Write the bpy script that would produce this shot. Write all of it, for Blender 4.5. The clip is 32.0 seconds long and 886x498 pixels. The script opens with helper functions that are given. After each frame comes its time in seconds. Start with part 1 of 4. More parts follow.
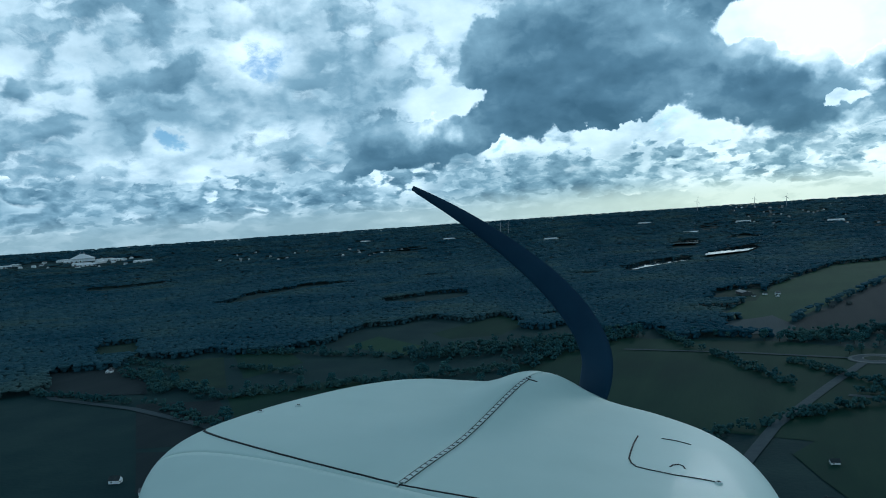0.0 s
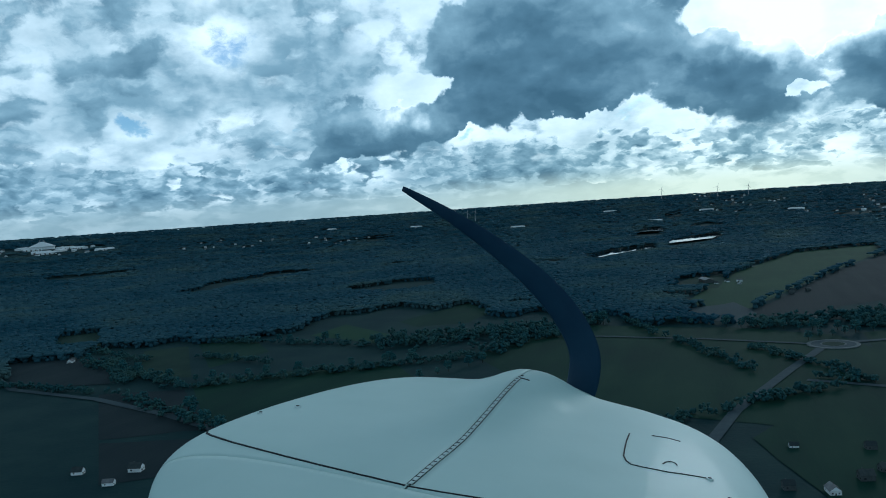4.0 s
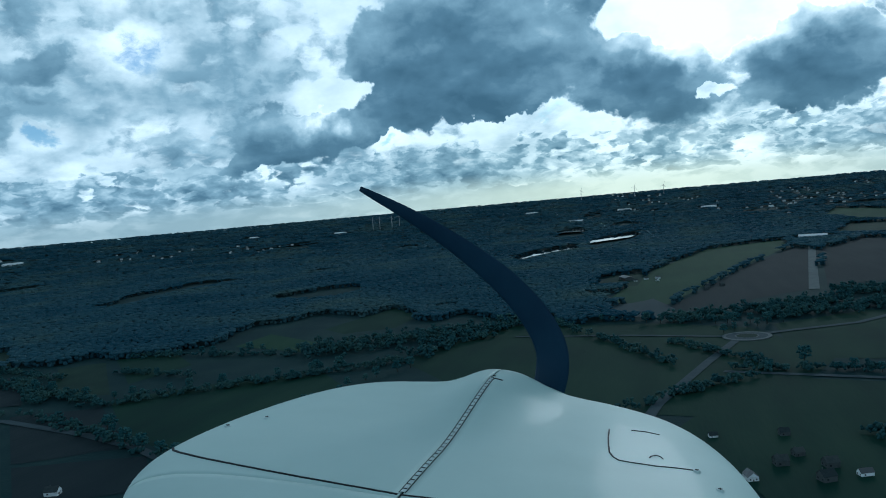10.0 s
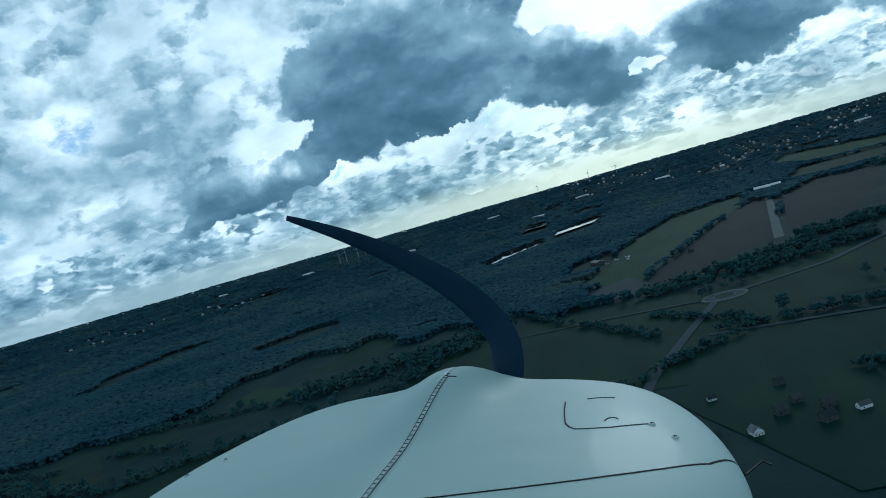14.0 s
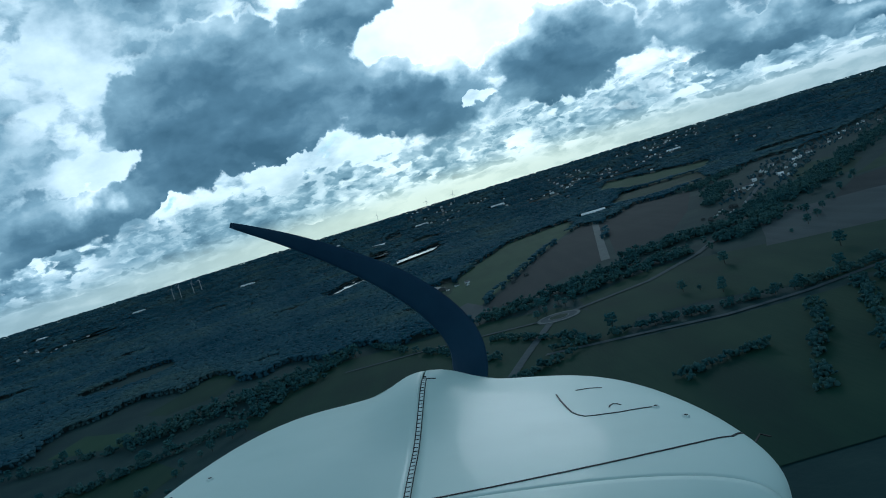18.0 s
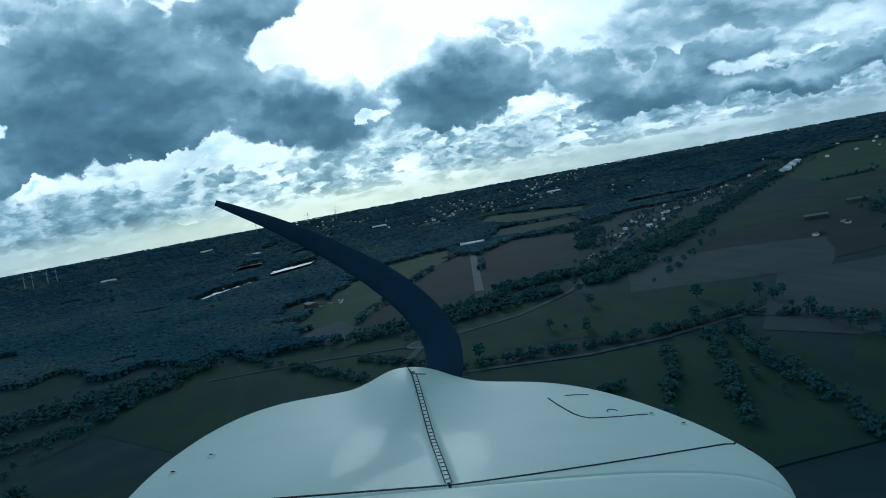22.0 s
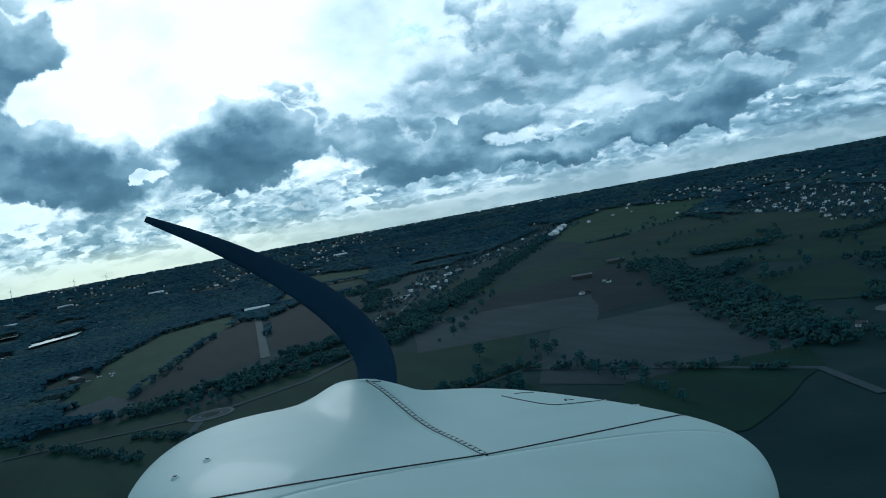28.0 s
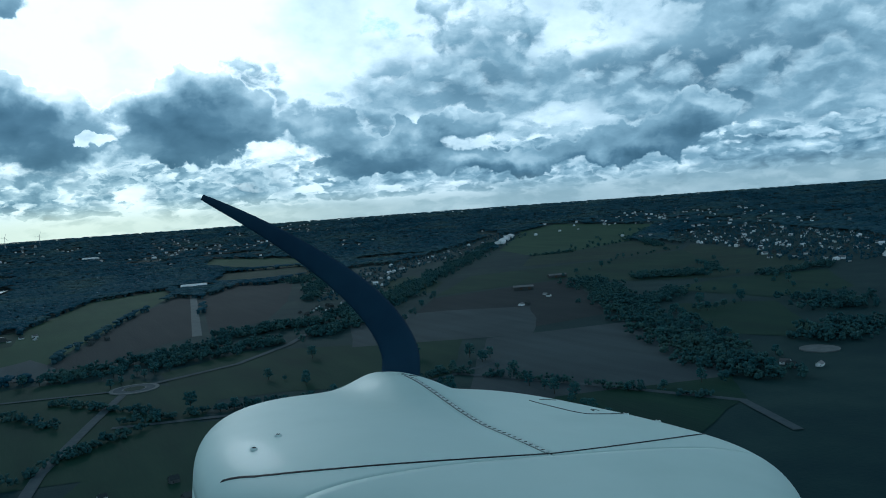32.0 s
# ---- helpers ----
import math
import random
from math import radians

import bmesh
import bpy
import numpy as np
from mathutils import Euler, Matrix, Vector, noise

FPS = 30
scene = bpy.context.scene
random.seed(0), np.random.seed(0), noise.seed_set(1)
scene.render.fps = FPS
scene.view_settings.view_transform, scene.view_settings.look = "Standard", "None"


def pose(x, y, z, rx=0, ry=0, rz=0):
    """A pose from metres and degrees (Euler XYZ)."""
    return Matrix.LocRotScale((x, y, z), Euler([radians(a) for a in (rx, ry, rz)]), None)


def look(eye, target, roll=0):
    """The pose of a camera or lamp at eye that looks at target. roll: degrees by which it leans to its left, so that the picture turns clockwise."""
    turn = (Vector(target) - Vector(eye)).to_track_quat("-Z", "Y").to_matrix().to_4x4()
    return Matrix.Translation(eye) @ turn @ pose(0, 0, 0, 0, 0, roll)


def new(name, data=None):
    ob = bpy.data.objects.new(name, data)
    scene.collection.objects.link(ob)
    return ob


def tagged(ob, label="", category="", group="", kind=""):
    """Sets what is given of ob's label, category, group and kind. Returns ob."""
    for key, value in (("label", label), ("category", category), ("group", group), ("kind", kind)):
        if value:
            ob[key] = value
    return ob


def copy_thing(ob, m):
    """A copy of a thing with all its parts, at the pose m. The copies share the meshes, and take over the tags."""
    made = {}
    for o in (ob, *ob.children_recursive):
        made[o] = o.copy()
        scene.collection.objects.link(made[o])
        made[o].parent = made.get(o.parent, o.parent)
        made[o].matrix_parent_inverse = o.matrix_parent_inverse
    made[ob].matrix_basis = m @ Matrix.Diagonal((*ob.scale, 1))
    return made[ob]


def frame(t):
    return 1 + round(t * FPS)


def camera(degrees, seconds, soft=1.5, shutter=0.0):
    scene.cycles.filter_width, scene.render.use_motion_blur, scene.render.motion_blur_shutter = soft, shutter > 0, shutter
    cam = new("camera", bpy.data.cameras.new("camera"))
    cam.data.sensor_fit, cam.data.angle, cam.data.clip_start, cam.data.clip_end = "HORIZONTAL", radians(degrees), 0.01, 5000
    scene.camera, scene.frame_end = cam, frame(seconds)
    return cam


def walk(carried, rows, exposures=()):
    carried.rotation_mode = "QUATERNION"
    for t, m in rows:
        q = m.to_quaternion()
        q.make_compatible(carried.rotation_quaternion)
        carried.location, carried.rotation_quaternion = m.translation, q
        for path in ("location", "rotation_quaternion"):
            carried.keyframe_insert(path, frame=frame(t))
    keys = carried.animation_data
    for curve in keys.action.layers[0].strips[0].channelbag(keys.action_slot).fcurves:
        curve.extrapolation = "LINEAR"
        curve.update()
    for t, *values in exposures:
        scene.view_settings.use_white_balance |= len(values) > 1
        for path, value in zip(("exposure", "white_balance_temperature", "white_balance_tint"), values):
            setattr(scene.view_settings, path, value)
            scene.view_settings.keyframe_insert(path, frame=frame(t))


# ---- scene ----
# ---------------------------------------------------------------- camera
cam = camera(58.0, 32.0, soft=1.0)
PATH = [
    (0, pose(0.4492, 0.0469, 149.9973, 87.978, 3.959, 22.870)),
    (0.5, pose(0.4283, 0.0573, 149.9980, 87.966, 3.619, 22.312)),
    (1, pose(0.3986, 0.0676, 150.0006, 87.645, 4.033, 21.822)),
    (1.5, pose(0.3602, 0.0804, 150.0050, 87.491, 1.011, 21.314)),
    (2, pose(0.3311, 0.0978, 150.0097, 86.948, 0.859, 20.514)),
    (2.5, pose(0.3317, 0.1003, 150.0159, 86.790, 2.001, 19.880)),
    (3, pose(0.3639, 0.0623, 150.0236, 86.324, 3.194, 20.007)),
    (3.5, pose(0.4142, -0.0106, 150.0298, 86.992, 3.519, 20.461)),
    (5.5, pose(0.3892, 0.0994, 150.0298, 86.112, 6.481, 18.952)),
    (6, pose(0.3827, 0.1145, 150.0231, 85.878, 7.536, 18.542)),
    (6.5, pose(0.3781, 0.1050, 150.0139, 86.728, 6.652, 18.126)),
    (7, pose(0.3693, 0.0881, 150.0048, 87.189, 7.862, 17.506)),
    (7.5, pose(0.3483, 0.0902, 149.9995, 87.545, 5.935, 17.391)),
    (8, pose(0.3264, 0.1038, 150.0015, 87.322, 4.103, 17.559)),
    (8.5, pose(0.3181, 0.1074, 150.0101, 86.802, 5.566, 16.785)),
    (9, pose(0.3189, 0.0887, 150.0198, 86.232, 5.968, 16.112)),
    (9.5, pose(0.3196, 0.0491, 150.0248, 86.366, 5.853, 15.474)),
    (10, pose(0.3187, 0.0141, 150.0236, 86.868, 5.108, 15.037)),
    (10.5, pose(0.3170, 0.0044, 150.0195, 87.051, 6.015, 14.726)),
    (11, pose(0.3125, 0.0083, 150.0169, 86.987, 5.585, 15.209)),
    (11.5, pose(0.2998, 0.0118, 150.0161, 87.152, 4.702, 15.328)),
    (12, pose(0.2842, 0.0169, 150.0144, 86.973, 3.754, 14.996)),
    (12.5, pose(0.2882, 0.0236, 150.0095, 87.082, 3.826, 14.211)),
    (13, pose(0.3245, 0.0265, 150.0015, 87.223, 8.576, 13.139)),
    (13.5, pose(0.3689, 0.0258, 149.9924, 87.229, 13.408, 12.281)),
    (14, pose(0.3882, 0.0228, 149.9838, 87.605, 16.126, 12.196)),
    (14.5, pose(0.3814, 0.0155, 149.9776, 87.780, 16.487, 11.188)),
    (16.5, pose(0.2345, 0.0396, 149.9999, 86.817, 13.482, 6.524)),
    (17, pose(0.1817, 0.0371, 149.9999, 86.571, 13.986, 3.853)),
    (17.5, pose(0.1467, 0.0291, 149.9999, 86.680, 12.946, 1.620)),
    (18, pose(0.1270, 0.0166, 150.0002, 86.301, 17.103, 0.306)),
    (18.5, pose(0.1067, 0.0029, 150.0015, 86.664, 16.483, -0.986)),
    (19, pose(0.0823, -0.0053, 150.0033, 86.473, 15.900, -1.707)),
    (19.5, pose(0.0598, 0.0011, 150.0049, 86.546, 15.042, -2.884)),
    (20, pose(0.0376, 0.0219, 150.0066, 85.975, 15.132, -3.930)),
    (20.5, pose(0.0071, 0.0391, 150.0095, 85.442, 15.536, -6.149)),
    (21, pose(-0.0359, 0.0352, 150.0131, 85.428, 15.294, -8.099)),
    (21.5, pose(-0.0801, 0.0196, 150.0157, 85.683, 11.332, -8.664)),
    (22, pose(-0.1127, 0.0060, 150.0163, 85.783, 10.634, -8.219)),
    (22.5, pose(-0.1357, -0.0183, 150.0152, 86.132, 7.579, -7.835)),
    (23, pose(-0.1575, -0.0525, 150.0099, 86.546, 11.796, -9.705)),
    (23.5, pose(-0.1819, -0.0670, 149.9960, 86.557, 11.882, -12.539)),
    (24, pose(-0.2126, -0.0638, 149.9778, 87.637, 14.760, -14.048)),
    (24.5, pose(-0.2526, -0.0693, 149.9631, 87.912, 12.818, -15.495)),
    (26.5, pose(-0.2726, -0.0243, 149.9756, 87.068, 15.921, -18.639)),
    (27, pose(-0.3190, -0.0286, 149.9747, 87.151, 18.217, -20.206)),
    (27.5, pose(-0.3800, -0.0057, 149.9739, 87.127, 14.176, -22.392)),
    (28, pose(-0.4517, 0.0165, 149.9781, 87.475, 10.507, -23.678)),
    (28.5, pose(-0.5141, 0.0195, 149.9868, 87.444, 7.184, -24.254)),
    (29, pose(-0.5522, 0.0108, 149.9939, 87.597, 4.561, -24.286)),
    (29.5, pose(-0.5657, -0.0100, 149.9968, 87.476, 4.331, -24.071)),
    (30, pose(-0.5690, -0.0389, 149.9966, 87.710, 6.053, -24.136)),
    (30.5, pose(-0.5828, -0.0519, 149.9970, 87.761, 8.216, -24.509)),
    (31, pose(-0.6106, -0.0313, 150.0024, 88.050, 4.147, -24.780)),
    (31.5, pose(-0.6412, 0.0025, 150.0120, 86.937, 3.323, -25.969)),
    (32, pose(-0.6709, 0.0225, 150.0207, 87.008, 4.164, -27.284)),
]
NOSE_POSE = pose(0, 0, 150, -3.130, 7.988, -0.935)
walk(cam, PATH, [(0, 0.0, 5200, 0), (32, 0.0, 5200, 0)])

# ---------------------------------------------------------------- light and sky
scene.view_settings.exposure = 0.0
SUN_AZ, SUN_EL = radians(7), radians(17)

world = bpy.data.worlds.new("sky")
scene.world = world
world.use_nodes = True
wt = world.node_tree
wt.nodes.clear()


def wn(kind):
    return wt.nodes.new(kind)


def wl(a, b):
    wt.links.new(a, b)


def wmath(op, a, b=None, c=None, clamp=False):
    n = wn("ShaderNodeMath")
    n.operation, n.use_clamp = op, clamp
    for i, v in enumerate((a, b, c)):
        if v is None:
            continue
        if isinstance(v, (int, float)):
            n.inputs[i].default_value = v
        else:
            wl(v, n.inputs[i])
    return n.outputs[0]


def wvec(op, a, b=None, c=None):
    n = wn("ShaderNodeVectorMath")
    n.operation = op
    for i, v in enumerate((a, b, c)):
        if v is None:
            continue
        if isinstance(v, tuple):
            n.inputs[i].default_value = v
        else:
            wl(v, n.inputs[i])
    return n.outputs[1] if op in ("LENGTH", "DOT_PRODUCT") else n.outputs[0]


def wstep(v, lo, hi, a=0.0, b=1.0):
    n = wn("ShaderNodeMapRange")
    n.interpolation_type = "SMOOTHSTEP"
    wl(v, n.inputs[0])
    for i, x in enumerate((lo, hi, a, b)):
        n.inputs[i + 1].default_value = x
    return n.outputs[0]


def wnoise(vec, scale, detail=8.0, rough=0.55, lac=2.0, dist=0.0, colour=False):
    n = wn("ShaderNodeTexNoise")
    wl(vec, n.inputs["Vector"])
    for key, v in (("Scale", scale), ("Detail", detail), ("Roughness", rough), ("Lacunarity", lac), ("Distortion", dist)):
        n.inputs[key].default_value = v
    return n.outputs[1] if colour else n.outputs[0]


def wmix(fac, a, b):
    n = wn("ShaderNodeMix")
    n.data_type = "RGBA"
    wl(fac, n.inputs[0])
    for i, v in ((6, a), (7, b)):
        if isinstance(v, tuple):
            n.inputs[i].default_value = (*v, 1)
        else:
            wl(v, n.inputs[i])
    return n.outputs[2]


def build_sky():
    d = wn("ShaderNodeTexCoord").outputs["Generated"]
    s = wn("ShaderNodeSeparateXYZ")
    wl(d, s.inputs[0])
    x, y, z = s.outputs
    deg = 180 / math.pi
    az = wmath("MULTIPLY", wmath("ARCTAN2", x, y), deg)
    el = wmath("MULTIPLY", wmath("ARCSINE", z), deg)
    comb = wn("ShaderNodeCombineXYZ")
    wl(az, comb.inputs[0]), wl(el, comb.inputs[1])
    sphere = comb.outputs[0]
    # clouds crowd towards the horizon
    def crowded(dx, dy):
        up = wmath("MAXIMUM", wmath("ADD", el, dy), -1.0)
        v = wmath("MULTIPLY", wmath("LOGARITHM", wmath("MULTIPLY_ADD", up, 0.3, 1.5), math.e), 9.0)
        v = wmath("MULTIPLY_ADD", up, 0.95, v)
        c = wn("ShaderNodeCombineXYZ")
        wl(wmath("ADD", az, dx), c.inputs[0]), wl(v, c.inputs[1])
        return c.outputs[0]

    def puffs(at, scale, detail=2.0):
        n = wn("ShaderNodeTexVoronoi")
        n.feature, n.normalize = "SMOOTH_F1", True
        n.inputs["Smoothness"].default_value = 0.55
        wl(at, n.inputs["Vector"])
        n.inputs["Scale"].default_value, n.inputs["Detail"].default_value = scale, detail
        n.inputs["Roughness"].default_value, n.inputs["Randomness"].default_value = 0.5, 1.0
        return n.outputs["Distance"]

    def warped(at, amount=2.2):
        push = wvec("MULTIPLY", wvec("SUBTRACT", wnoise(at, 0.5, 4, 0.55, colour=True), (0.5, 0.5, 0.5)), (amount, amount, 0))
        return wvec("ADD", at, push)

    def blob(at, a, e, wa, we, amp):
        r = wvec("LENGTH", wvec("MULTIPLY", wvec("SUBTRACT", at, (a, e, 0)), (1 / wa, 1 / we, 0)))
        return wmath("MULTIPLY", wstep(r, 1.7, 0.1), amp)

    def total(at, list_of, start):
        out = start
        for b in list_of:
            out = wmath("ADD", out, blob(at, *b))
        return out

    rough_sphere = warped(warped(sphere, 3.2), 1.0)
    sun_v = (math.sin(SUN_AZ) * math.cos(SUN_EL), math.cos(SUN_AZ) * math.cos(SUN_EL), math.sin(SUN_EL))
    near = wmath("MAXIMUM", wvec("DOT_PRODUCT", d, sun_v), 0.0)
    halo = wmath("POWER", near, 60.0)
    glow = wmath("POWER", near, 18.0)

    def tones(value, stops):
        ramp = wn("ShaderNodeValToRGB")
        wl(value, ramp.inputs[0])
        cr = ramp.color_ramp
        while len(cr.elements) < len(stops):
            cr.elements.new(0.5)
        for e, (pos, col) in zip(cr.elements, stops):
            e.position, e.color = pos, (*col, 1)
        return ramp.outputs[0]

    GREYS = ((0.0, (0.072, 0.139, 0.190)), (0.25, (0.122, 0.212, 0.275)), (0.5, (0.270, 0.395, 0.460)), (0.70, (0.57, 0.69, 0.725)), (0.86, (1.0, 1.04, 1.01)), (1.0, (1.25, 1.26, 1.2)))

    def lay(col, n, slope, thr, soft, mid, rim_gain, gain, deep=0.45):
        """Lay one deck of clouds over what is behind it: crisp edges, bright rims, tops lit from the sun's side."""
        alpha = wstep(n, thr, thr + soft)
        depth = wmath("SUBTRACT", n, thr)
        rim = wmath("MULTIPLY", wstep(depth, 0.16, 0.0), wmath("MULTIPLY_ADD", glow, 0.25, rim_gain))
        lit = wmath("MULTIPLY_ADD", slope, gain, mid)
        lit = wmath("MULTIPLY_ADD", depth, -deep, lit)
        lit = wmath("ADD", lit, rim)
        return wmix(alpha, col, tones(wmath("MULTIPLY_ADD", glow, 0.10, lit), GREYS))

    here, over = crowded(0.0, 0.0), crowded(0.2, 0.8)
    h2, o2 = warped(here, 2.0), warped(over, 2.0)
    sky = wn("ShaderNodeTexSky")
    sky.sky_type, sky.sun_disc, sky.sun_elevation, sky.sun_rotation, sky.altitude = "NISHITA", False, SUN_EL, SUN_AZ, 150.0
    sky_in = wvec("MULTIPLY", sky.outputs[0], (0.030, 0.060, 0.090))
    # bright veil of high cloud with clear holes
    veil = tones(wmath("MULTIPLY_ADD", glow, 0.3, wnoise(here, 0.12, 6, 0.55)), ((0.3, (0.45, 0.55, 0.585)), (0.5, (0.80, 0.88, 0.89)), (0.75, (1.2, 1.22, 1.17))))
    hole = total(rough_sphere, BLUE_HOLES, wmath("MULTIPLY", wnoise(h2, 0.7, 8, 0.65), 0.8))
    col = wmix(wstep(hole, 0.56, 0.86, 0.0, 0.7), veil, sky_in)
    # soft grey sheets
    n1 = wnoise(here, 0.075, 8, 0.55)
    n1 = total(sphere, SHEETS, n1)
    col = lay(col, n1, wmath("SUBTRACT", wnoise(here, 0.12, 5, 0.5), wnoise(over, 0.12, 5, 0.5)), 0.44, 0.18, 0.66, 0.05, 0.4, 0.9)
    # fields of small heaps
    def small(at, at2, detail=6.0, fine=1.5):
        t = wmath("MULTIPLY_ADD", wmath("SUBTRACT", wnoise(at, 0.10, 3, 0.5), 0.5), 0.8, 0.5)
        t = wmath("MULTIPLY_ADD", wmath("SUBTRACT", wnoise(at2, 0.40, detail, 0.55), 0.5), 0.8, t)
        return wmath("MULTIPLY_ADD", wmath("SUBTRACT", puffs(at2, 0.55, fine), 0.42), -0.42, t)

    open_sky = total(rough_sphere, GAPS, 0.0)
    n2 = wmath("ADD", small(here, h2), open_sky)
    col = lay(col, n2, wmath("SUBTRACT", small(here, h2, 4.0, 1.0), small(over, o2, 4.0, 1.0)), 0.455, 0.20, 0.60, 0.13, 0.9, 0.60)

    # close rows of little heaps above the skyline
    tight, t_over = wvec("MULTIPLY", h2, (1.7, 1.7, 1.0)), wvec("MULTIPLY", o2, (1.7, 1.7, 1.0))
    band = wmath("MULTIPLY", wstep(el, 6.6, 3.4), wstep(el, 0.3, 1.2))
    n4 = wmath("MULTIPLY_ADD", wmath("SUBTRACT", band, 1.0), 0.6, small(tight, tight))
    col = lay(col, n4, wmath("SUBTRACT", small(tight, tight, 3.0, 0.5), small(t_over, t_over, 3.0, 0.5)), 0.455, 0.11, 0.49, 0.20, 1.0, 0.5)

    # the heavy heaps: flat dark undersides, domed tops lit from above
    def heavy(at2, detail=7.0, fine=2.0):
        t = wmath("MULTIPLY", wmath("SUBTRACT", wnoise(at2, 0.16, detail, 0.5), 0.5), 1.05)
        return wmath("MULTIPLY_ADD", wmath("SUBTRACT", puffs(at2, 0.27, fine), 0.42), -0.55, t)

    def heaps(shift):
        at = wvec("ADD", rough_sphere, (0.3 * shift, 1.3 * shift, 0))
        return total(at, HEAPS_WEST + HEAPS_MIDDLE + HEAPS_EAST, total(at, GAPS, 0.0))

    body, above = heaps(0.0), heaps(1.0)
    n3 = wmath("ADD", heavy(h2), body)
    slope = wmath("SUBTRACT", wmath("MULTIPLY_ADD", body, 0.55, heavy(h2, 3.0, 0.6)), wmath("MULTIPLY_ADD", above, 0.55, heavy(o2, 3.0, 0.6)))
    slope = wmath("MULTIPLY_ADD", wmath("SUBTRACT", wnoise(h2, 0.5, 5, 0.55), 0.5), 0.30, slope)
    col = lay(col, n3, slope, 0.23, 0.12, 0.43, 0.18, 1.0, 0.42)
    # overhead, out of view, the cover is set closed and grey to dim the ground
    col = wmix(wstep(el, 18.0, 40.0, 0.0, 0.85), col, (0.108, 0.143, 0.165))
    # haze over the horizon
    low = wstep(el, 2.2, 0.2)
    level = (math.sin(SUN_AZ - radians(8)), math.cos(SUN_AZ - radians(8)), 0.0)
    towards = wmath("POWER", wmath("MAXIMUM", wvec("DOT_PRODUCT", d, level), 0.0), 16.0)
    haze = wmix(towards, (0.35, 0.44, 0.45), (0.83, 0.85, 0.67))
    col = wmix(wmath("MULTIPLY", low, 0.78), col, haze)
    warm = wvec("MULTIPLY", col, (1.04, 1.02, 0.93))
    col = wmix(wmath("MULTIPLY", towards, wstep(el, 8.0, 1.0)), col, warm)
    bg = wn("ShaderNodeBackground")
    bg.inputs[1].default_value = 1.0
    wl(col, bg.inputs[0])
    wl(bg.outputs[0], wn("ShaderNodeOutputWorld").inputs[0])


# azimuth, elevation and half sizes in degrees
HEAPS_WEST = (
    (-50.5, 2.2, 2.4, 1.2, 0.20), (-49.5, 6.8, 3.6, 1.6, 0.25), (-47.3, 10.0, 6.1, 2.0, 0.28), (-39.9, 10.7, 3.6, 1.6, 0.20), (-31.0, 3.9, 4.5, 0.6, 0.40), (-29.6, 10.0, 2.8, 1.4, 0.15),
    (-24.2, 5.8, 5.3, 1.7, 0.75),
)
HEAPS_MIDDLE = (
    (-17.6, 11.1, 2.8, 2.4, 0.30), (-13.9, 7.4, 6.7, 1.7, 0.50), (-12.3, 10.6, 8.2, 3.6, 0.78), (-1.6, 14.8, 4.0, 2.4, 0.66), (-12.0, 14.6, 5.0, 1.8, 0.40), (-0.4, 6.0, 4.5, 1.2, 0.35), (-0.4, 9.6, 4.5, 2.2, 0.30),
    (0.6, 8.1, 4.4, 2.3, 0.66), (0.8, 4.1, 6.1, 1.0, 0.30), (11.2, 8.2, 4.6, 2.6, 0.95), (10.1, 5.6, 7.3, 1.1, 0.35),
)
HEAPS_EAST = (
    (19.4, 6.6, 2.8, 1.0, 0.40), (20.7, 3.1, 6.1, 0.6, 0.30), (23.3, 4.4, 4.5, 1.1, 0.50), (26.2, 5.4, 5.3, 1.1, 0.50), (31.2, 2.7, 3.6, 1.0, 0.45), (33.4, 3.2, 6.5, 0.9, 0.45),
    (41.3, 3.7, 4.1, 1.4, 0.55), (41.7, 3.2, 4.1, 1.0, 0.30), (45.9, 5.4, 3.0, 1.1, 0.55),
)
GAPS = (
    (-41.1, 6.8, 1.5, 0.8, -0.35), (-34.6, 11.7, 2.6, 1.5, -0.28),
    (-22.2, 8.4, 1.6, 0.8, -0.50), (-8.4, 5.4, 3.2, 0.45, -0.45), (-18.5, 4.9, 1.1, 0.5, -0.50), (4.1, 11.1, 6.1, 1.9, -0.90), (4.0, 6.1, 1.0, 0.38, -0.55), (-22.0, 7.9, 2.4, 1.6, -0.40),
    (-8.5, 5.8, 1.6, 0.7, -0.30), (11.1, 14.7, 9.7, 2.8, -0.80), (20.3, 11.6, 4.0, 2.0, -0.30), (-20.9, 16.5, 2.4, 2.4, -0.30), (-5.1, 5.2, 3.6, 0.8, -0.20),
    (48.6, 2.0, 3.6, 1.0, -0.25),
)
SHEETS = (
    (-41.1, 6.8, 1.6, 0.9, -0.25), (-34.6, 11.7, 2.8, 1.7, -0.20),
    (36.3, 8.3, 10.5, 1.6, 0.25), (46.9, 7.7, 8.1, 2.8, 0.16), (51.4, 7.8, 6.5, 3.2, 0.25), (51.2, 1.6, 8.9, 0.9, 0.30), (-44.5, 11.5, 10.5, 4.5, 0.02), (-31.0, 11.6, 6.5, 2.4, 0.02),
    (4.1, 11.7, 8.9, 2.8, -0.30), (12.0, 15.3, 12.2, 3.2, -0.35), (-22.2, 8.2, 2.4, 1.6, -0.20), (49.2, 2.0, 4.9, 1.6, -0.15),
)
BLUE_HOLES = (
    (-41.1, 6.8, 1.1, 0.6, 0.55), (-34.6, 11.7, 2.4, 1.6, 0.38), (-18.5, 4.8, 1.1, 0.4, 0.40), (-31.6, 5.7, 2.0, 0.3, 0.35), (23.7, 12.9, 1.8, 1.1, 0.33), (-7.9, 5.6, 1.6, 0.6, 0.16),
    (-6.4, 5.8, 1.6, 0.5, 0.16), (-4.5, 5.3, 1.0, 0.5, 0.16),
)
build_sky()

